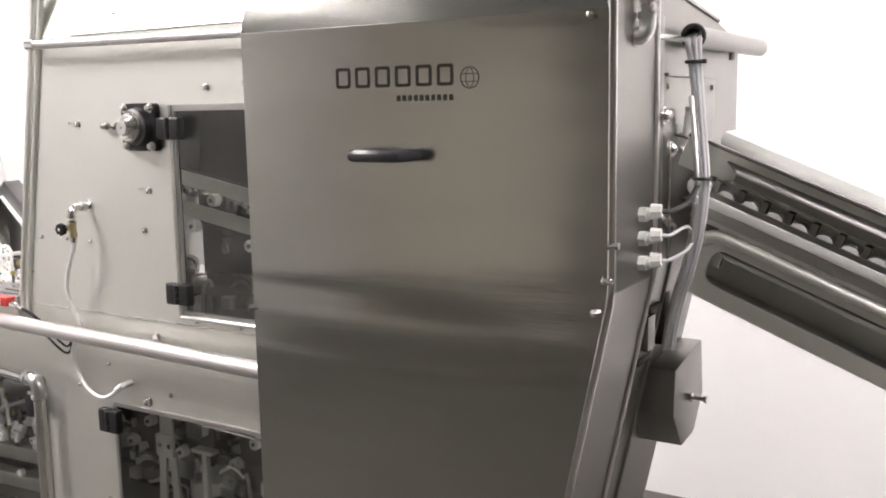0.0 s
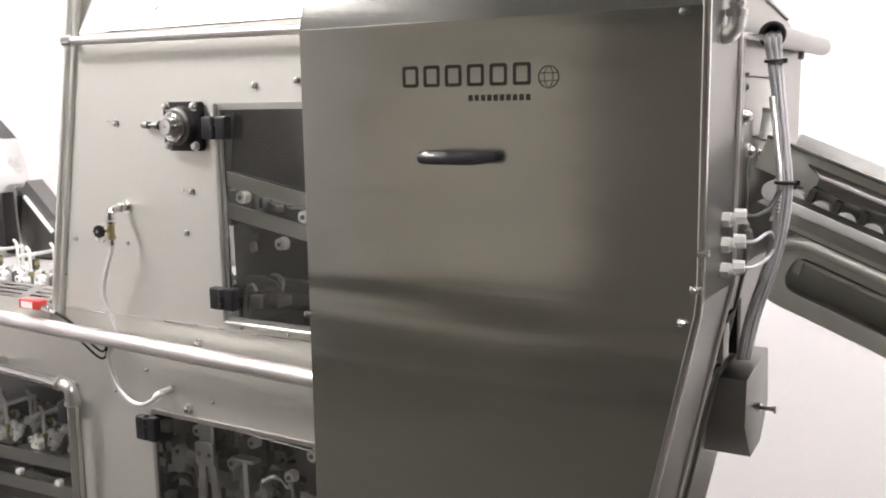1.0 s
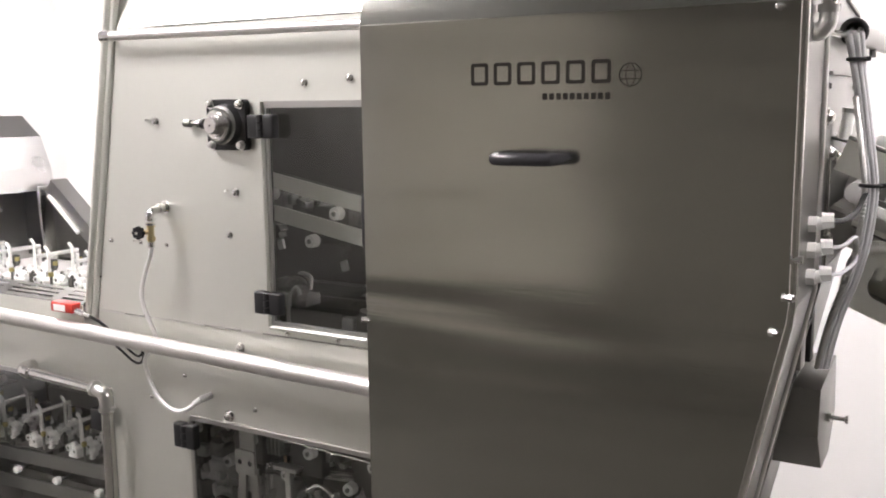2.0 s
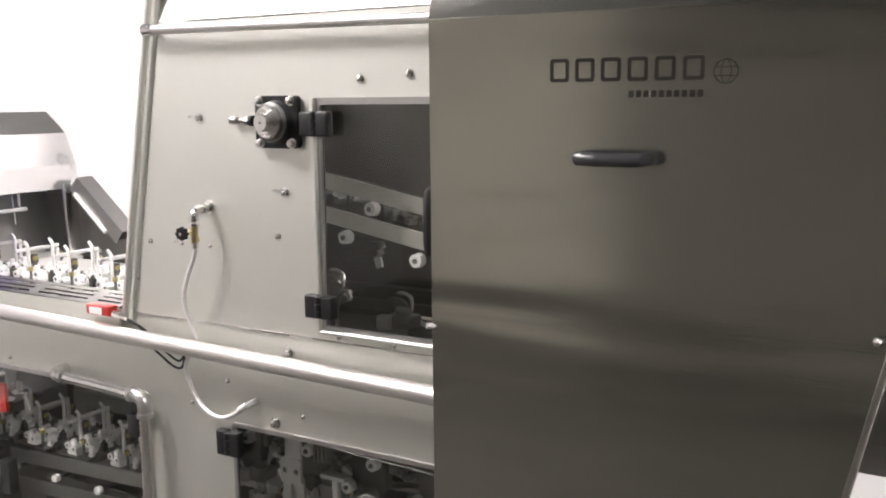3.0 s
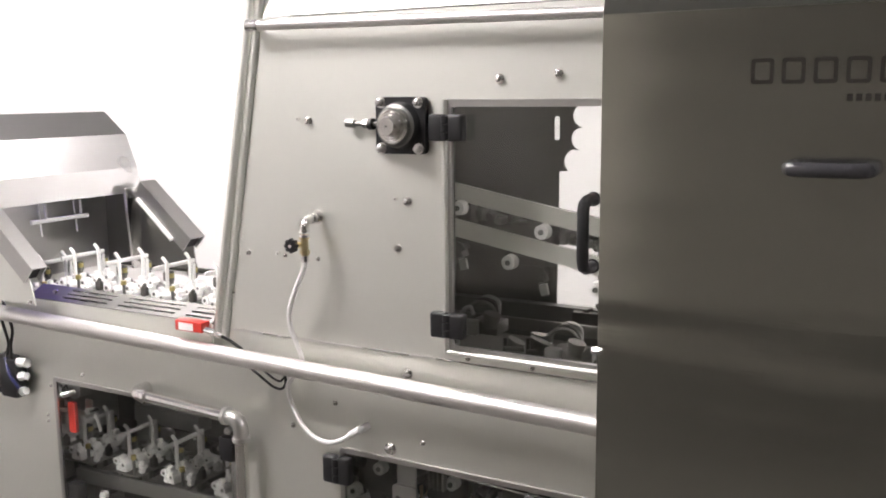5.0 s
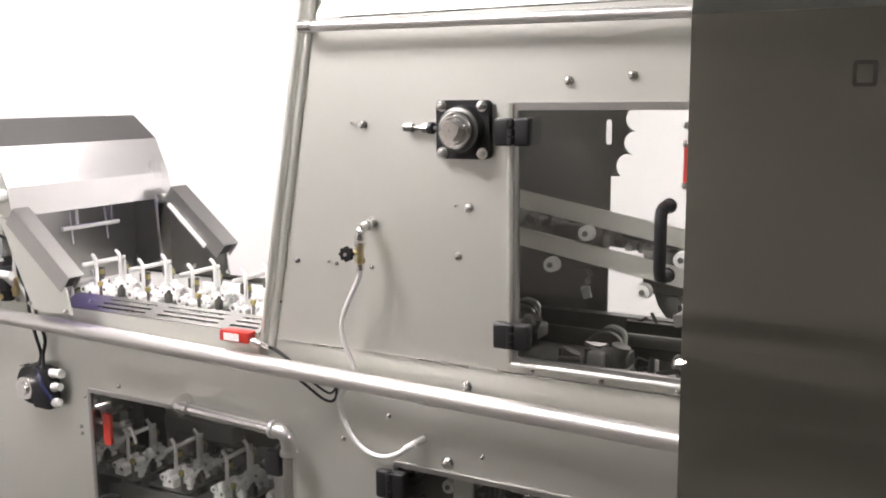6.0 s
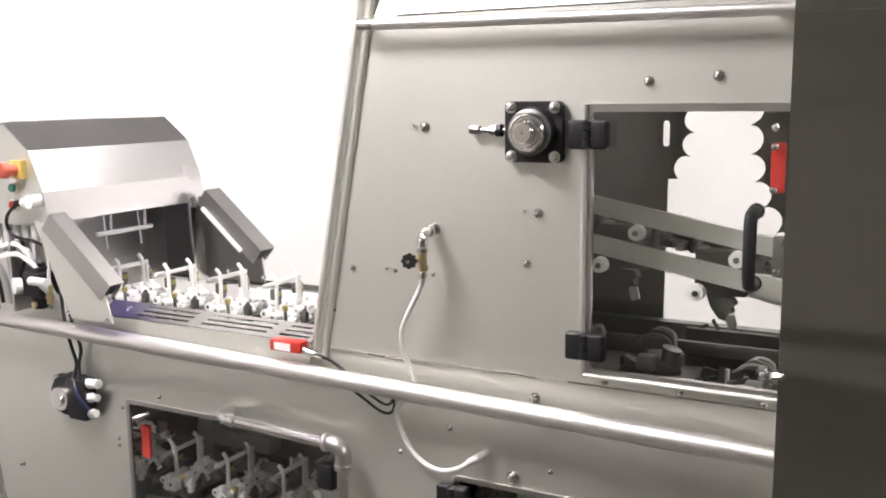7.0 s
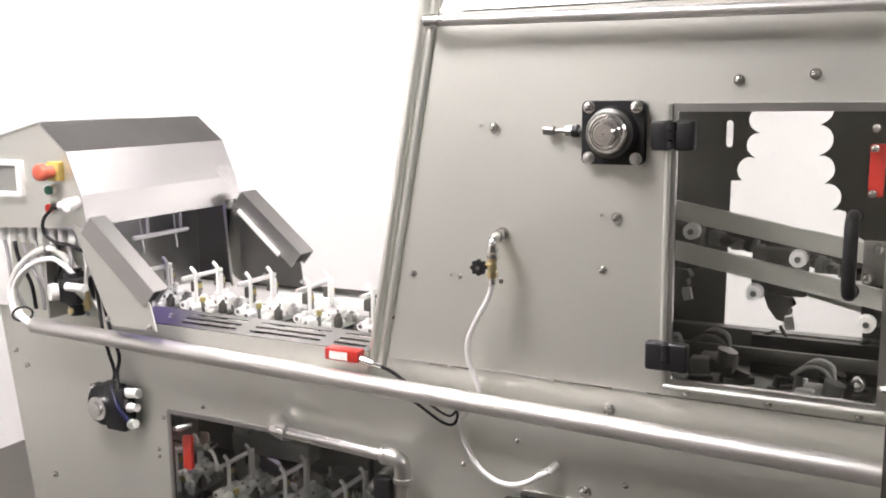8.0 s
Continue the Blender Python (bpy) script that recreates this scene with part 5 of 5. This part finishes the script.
bm = sweep(bmesh.new(), [(CXX + CR * math.cos(a), 1.203, CZZ + CR * math.sin(a)) for a in [2 * math.pi * i / 24 for i in range(24)]], 0.0035, 8, True)
part("grommet", bm, RUBBER, conduit)
part("bracket", rod(bmesh.new(), (XE + 0.004, 1.10, 1.536), (CXX - 0.012, 1.206, 1.536), 0.005, 12), CHROME, conduit)
part("bolt", rod(bmesh.new(), (CXX, 1.42, CZZ - CR - 0.012), (CXX, 1.42, CZZ - CR + 0.002), 0.005, 8), DARKSTEEL, conduit)
part("saddle", box(XE + 0.001, CXX - CR + 0.006, 1.41, 1.45, 1.535, 1.556), PLATE, conduit)

bundle = thing("cable_bundle", (-0.04, 1.2, 1.3), "bundle of grey and white cables held by black ties", "cable")
SPINE = [(-0.052, 1.215, 1.541), (-0.050, 1.196, 1.532), (-0.0445, 1.188, 1.503), (-0.034, 1.170, 1.454), (-0.023, 1.150, 1.399), (-0.0125, 1.132, 1.340), (-0.0135, 1.128, 1.297), (-0.020, 1.128, 1.249), (-0.031, 1.130, 1.207), (-0.043, 1.138, 1.172), (-0.054, 1.142, 1.129), (-0.062, 1.148, 1.085)]
for k in range(7):
    a = 2 * math.pi * k / 6
    m = 0.0 if k == 6 else 1.0
    spread = (1.25, 1.3, 1.0, 0.85, 0.85, 0.8, 0.8, 0.75, 0.75, 0.7, 0.7, 0.7)
    pth = smooth_path([(px + 0.0072 * math.cos(a) * m * w, py + 0.0055 * math.sin(a) * m * w, pz + 0.004 * math.sin(a) * m * (i < 2)) for i, ((px, py, pz), w) in enumerate(zip(SPINE, spread))], 6)
    part("cable", sweep(bmesh.new(), pth, 0.0030 if k % 2 else 0.0036, 10), (CABLE, HOSE, CABLE, CABLE, CABLE, CABLE, CABLE)[k], bundle)
pth = smooth_path([(px - 0.007, py - 0.008, pz) for px, py, pz in SPINE[3:]], 16)
bm = sweep(bmesh.new(), pth, 0.0042, 10)
bm.verts.ensure_lookup_table()
for i, q in enumerate(pth):
    for v in bm.verts[i * 10:i * 10 + 10]:
        v.co = q + (v.co - q) * (1.0 if i % 2 else 0.78)
part("ribbed_hose", bm, PLATE, bundle, "ribbed metal hose")
for (x, y, z), r in ((SPINE[2], 0.0115), (SPINE[5], 0.0130)):
    y -= 0.003
    bm = sweep(bmesh.new(), [(x + r * math.cos(a), y + r * 0.85 * math.sin(a), z) for a in [2 * math.pi * i / 18 for i in range(18)]], 0.0024, 8, True)
    bx(bm, x + r - 0.002, x + r + 0.006, y - 0.004, y + 0.003, z - 0.003, z + 0.003)
    part("cable_tie", bm, RUBBER, bundle)
for k, (z, m) in enumerate(((1.297, RUBBER), (1.264, CABLE), (1.230, CABLE))):
    g = thing("cable_gland", (XR, 1.040, z), "white plastic cable gland on the end plate", "cable gland", "cable glands on the end plate")
    bm = rod(bmesh.new(), (XR - 0.004, 1.040, z), (XR + 0.009, 1.040, z), 0.0108, 6)
    rod(bm, (XR + 0.008, 1.040, z), (XR + 0.015, 1.040, z + 0.002), 0.0080, 14)
    rod(bm, (XR + 0.013, 1.044, z + 0.004), (XR + 0.027, 1.046, z + 0.005), 0.0108, 8, 0.0092)
    part("body", bm, WHITE, g)
    end_at = Vector(SPINE[6 + (k > 0)]) + Vector((-0.004, -0.004, (0.034, 0.012, 0.0)[k]))
    pth = smooth_path([(XR + 0.025, 1.046, z + 0.004), (XR + 0.036, 1.062, z + 0.004), (XR + 0.046, 1.095, z + 0.012), tuple(end_at)], 6)
    part("cable", sweep(bmesh.new(), pth, 0.0036 if k == 0 else 0.0026, 8), m, g)

# ---- angular guard box on the slanted end ----
gbox = thing("guard_box", (-0.11, 1.28, 0.97), "angular folded steel guard box with a thumb screw", "guard box")
poly = [(1.212, 1.034), (1.352, 1.053), (1.366, 0.960), (1.318, 0.905), (1.252, 0.900), (1.206, 0.962)]
bm = bmesh.new()
fa = [bm.verts.new((-0.072, y, z)) for y, z in poly]
fb = [bm.verts.new((-0.150, y, z)) for y, z in poly]
bm.faces.new(fa)
bm.faces.new(fb[::-1])
for i in range(6):
    j = (i + 1) % 6
    bm.faces.new((fa[i], fa[j], fb[j], fb[i]))
bmesh.ops.bevel(bm, geom=bm.edges[:], offset=0.0018, segments=2, profile=0.5, affect="EDGES")
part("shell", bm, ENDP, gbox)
bm = rod(bmesh.new(), (-0.074, 1.285, 0.972), (-0.066, 1.285, 0.972), 0.0075, 14)
rod(bm, (-0.066, 1.285, 0.972), (-0.046, 1.285, 0.972), 0.0035, 10)
rod(bm, (-0.046, 1.285, 0.972), (-0.042, 1.285, 0.972), 0.0065, 12)
part("thumb_screw", bm, CHROME, gbox)
for y in (1.222, 1.31):
    part("pin", rod(bmesh.new(), (-0.125, y, 1.04), (-0.122, y, 1.085), 0.0035, 10), CHROME, gbox)

# ---- inclined infeed conveyor ----
conv = thing("infeed_conveyor", (0.3, 1.2, 1.2), "inclined stainless infeed conveyor with egg rollers", "conveyor")
ANG = radians(22.3)
U, V = Vector((math.cos(ANG), 0, -math.sin(ANG))), Vector((math.sin(ANG), 0, math.cos(ANG)))
O = Vector((0.0, 0.0, 1.374))


def cv(u, y, v):
    p = O + U * u + V * v
    return (p.x, y, p.z)


def slab(u0, u1, y0, y1, v0, v1, name, m, label="", bev=0.0, parent=None):
    bm = bx(bmesh.new(), 0, 1, 0, 1, 0, 1)
    for v in bm.verts:
        v.co = Vector(cv(u0 + (u1 - u0) * v.co.x, y0 + (y1 - y0) * v.co.y, v0 + (v1 - v0) * v.co.z))
    if bev:
        bmesh.ops.bevel(bm, geom=bm.edges[:], offset=bev, segments=2, profile=0.5, affect="EDGES")
    return part(name, bm, m, parent or conv, label)


UL = 1.5
slab(-0.055, UL, 1.187, 1.190, -0.042, 0.003, "side_wall", SATIN)
slab(0.022, 0.94, 1.187, 1.190, -0.087, -0.0425, "side_wall", SATIN)
slab(-0.055, UL, 1.180, 1.190, 0.003, 0.008, "wall_edge", DARKSTEEL, bev=0.001)
# folded guide over the rollers: a bright top face and a shaded lower one
bm = bmesh.new()
sec = ((1.1865, -0.009), (1.172, -0.0125), (1.162, -0.015), (1.1595, -0.018), (1.1588, -0.029), (1.163, -0.033))
ends = [[bm.verts.new(cv(u0 + (1.187 - y) * k, y, v)) for y, v in sec] for u0, k in ((0.010, 0.9), (UL, 0.0))]
for i in range(len(sec) - 1):
    bm.faces.new((ends[0][i], ends[0][i + 1], ends[1][i + 1], ends[1][i]))
thicken(bm, 0.002)
part("guide", bm, ENDP, conv, "folded steel guide over the rollers")
slab(-0.005, UL, 1.146, 1.156, -0.074, -0.060, "roller_rail", WHITE, "white plastic roller rail", 0.002)
slab(-0.005, UL, 1.150, 1.157, -0.0598, -0.0525, "rail_strip", DARKSTEEL)
slab(0.0, UL, 1.150, 1.186, -0.096, -0.089, "channel", SATIN)
slab(0.0, UL, 1.147, 1.153, -0.089, -0.0745, "channel_face", PLATE)
EGG_STEP, EGG_TOP, EGG_END, EGG_BACK = 0.036, -0.015, 0.985, 0.116
EGG_PHASE = (EGG_END - 0.142) / EGG_STEP % 1


def egg_roller():
    t = thing("egg_roller", cv(0, 1.17, -0.058), "white plastic egg roller with a dark separator block", "egg roller", "rollers of the infeed conveyor")
    part("roller", rod(bmesh.new(), cv(0, 1.182, -0.060), cv(0, 1.160, -0.060), 0.0145, 20), WHITE, t)
    bm = bx(bmesh.new(), 0, 1, 0, 1, 0, 1)
    for v in bm.verts:
        v.co = Vector(cv(0.0135 + 0.009 * v.co.x, 1.159 + 0.020 * v.co.y, -0.056 + 0.019 * v.co.z))
    part("separator", bm, DARKSTEEL, t)
    return t


roller = egg_roller()
egg_rollers = [roller] + [copy_thing(roller, pose(*cv(0, 1.17, -0.058))) for k in range(61)]
# hollow trough with a rounded rim below the rollers
def stad(u0, u1, v0, v1, r, n=6):
    return arc(u0 + r, v1 - r, r, 90, 180, n) + arc(u0 + r, v0 + r, r, 180, 270, n) + [(u1, v0), (u1, v1)]


outer = stad(0.020, UL, -0.199, -0.098, 0.034)
inner = stad(0.052, UL - 0.01, -0.174, -0.122, 0.020)
bm = bmesh.new()
plate(bm, outer, [inner], 1.146, 1.152)
bm.transform(Matrix(((U.x, 0, V.x, O.x), (0, 1, 0, 0), (U.z, 0, V.z, O.z), (0, 0, 0, 1))))
part("trough_face", bm, SATIN, conv)
loop = [cv(u, 1.147, v) for u, v in [(UL, -0.106)] + arc(0.060, -0.142, 0.036, 90, 190, 8)]
part("trough_rim", sweep(bmesh.new(), loop, 0.0075, 12), SATIN, conv, "rounded bright trough rim")
slab(0.03, UL, 1.230, 1.234, -0.196, -0.106, "trough_back", SATIN)
slab(0.03, UL, 1.153, 1.229, -0.196, -0.186, "trough_floor", PLATE)
slab(0.066, UL, 1.154, 1.166, -0.134, -0.127, "trough_strip", SATIN, bev=0.002)
slab(0.056, 0.066, 1.154, 1.170, -0.150, -0.128, "trough_tab", SATIN)
slab(0.0, UL, 1.188, 1.234, -0.105, -0.086, "carrier", DARKSTEEL)
slab(-0.02, UL, 1.50, 1.504, -0.19, -0.035, "far_wall", PLATE)
slab(-0.05, UL, 1.234, 1.50, -0.100, -0.094, "bed", PLATE)
slab(0.02, UL, 1.192, 1.49, -0.034, -0.004, "white_belt", WHITE, "smooth white belt cover", 0.006)
slab(-0.030, UL, 1.262, 1.485, -0.004, 0.020, "belt_hood", WHITE, "raised white plastic hood over the belt", 0.008)
slab(-0.045, 0.016, 1.335, 1.49, -0.094, -0.036, "head_block", PLATE)
for u in (0.9, 1.4):
    p = cv(u, 1.2, -0.185)
    part("support_leg", box(p[0] - 0.02, p[0] + 0.02, 1.23, 1.27, 0.0, p[2] + 0.004), PLATE, conv)
small = thing("pivot_bracket", (-0.07, 1.2, 1.42), "small steel pivot bracket with screws", "bracket")
bm = box(XE + 0.002, -0.034, 1.19, 1.23, 1.398, 1.401, 0.001)
bm.transform(Matrix.Translation((XE, 0, 1.40)) @ Matrix.Rotation(radians(16), 4, "Y") @ Matrix.Translation((-XE, 0, -1.40)))
part("plate", bm, DARKSTEEL, small)
bm = rod(bmesh.new(), (-0.058, 1.205, 1.396), (-0.053, 1.205, 1.432), 0.0085, 14)
part("roller", bm, WHITE, small, "white plastic roller")
part("roller_cap", rod(bmesh.new(), (-0.053, 1.205, 1.432), (-0.0522, 1.205, 1.438), 0.0098, 14), PLATE, small)
part("screw", rod(bmesh.new(), (XE, 1.225, 1.40), (XE + 0.03, 1.225, 1.395), 0.003, 8), CHROME, small)


# ---- what moves: three closed chains ----
def round_trip(q, legs):
    """The place at q steps along closed legs (steps, start, end)."""
    q %= sum(n for n, a, b in legs)
    for n, a, b in legs:
        if q <= n:
            return a.lerp(b, q / n)
        q -= n
    return legs[0][1]


def motions():
    times = [k / 10 for k in range(81)]
    # cup carriages: leftwards on the tray, back to the right in the lower cabinet
    a, b = CUP_TOP + Vector((CUP_RIGHT, 0, 0)), CUP_TOP + Vector((CUP_LEFT, 0, 0))
    c, d = CUP_LOW + Vector((CUP_LEFT, 0, 0)), CUP_LOW + Vector((CUP_RIGHT, 0, 0))
    run = (CUP_RIGHT - CUP_LEFT) / STEP
    legs = [(run, a, b), (3.201, b, c), (run, c, d), (15 - 2 * run - 3.201, d, a)]
    for k, ob in enumerate(cup_carriages):
        walk(ob, [(t, Matrix.Translation(round_trip(k + 0.548 + t / BEAT, legs))) for t in times])
    # breaking carriages: up the rails to the left, down, and back to the right
    a, b = (Vector((x, 1.15, roll_height(x))) for x in (ROLL_RIGHT, ROLL_LEFT))
    c, d = (Vector((x, 1.15, ROLL_LOW)) for x in (ROLL_LEFT, ROLL_RIGHT))
    run = (ROLL_RIGHT - ROLL_LEFT) / ROLL_STEP
    legs = [(run, a, b), (3.4, b, c), (run, c, d), (18 - 2 * run - 3.4, d, a)]
    for k, ob in enumerate(roll_carriages):
        walk(ob, [(t, Matrix.Translation(round_trip(k + 0.176 + t / BEAT, legs))) for t in times])
    # egg rollers: up the slope, back under the white cover, two steps in each beat
    a, b = (Vector(cv(u, 1.17, -0.058)) for u in (EGG_END, EGG_TOP))
    back = Vector((0, EGG_BACK, 0))
    run = (EGG_END - EGG_TOP) / EGG_STEP
    turn = 31 - run
    legs = [(run, a, b), (turn, b, b + back), (run, b + back, a + back), (turn, a + back, a)]
    for k, ob in enumerate(egg_rollers):
        walk(ob, [(t, Matrix.Translation(round_trip(k + EGG_PHASE + 2 * t / BEAT, legs))) for t in times])


motions()
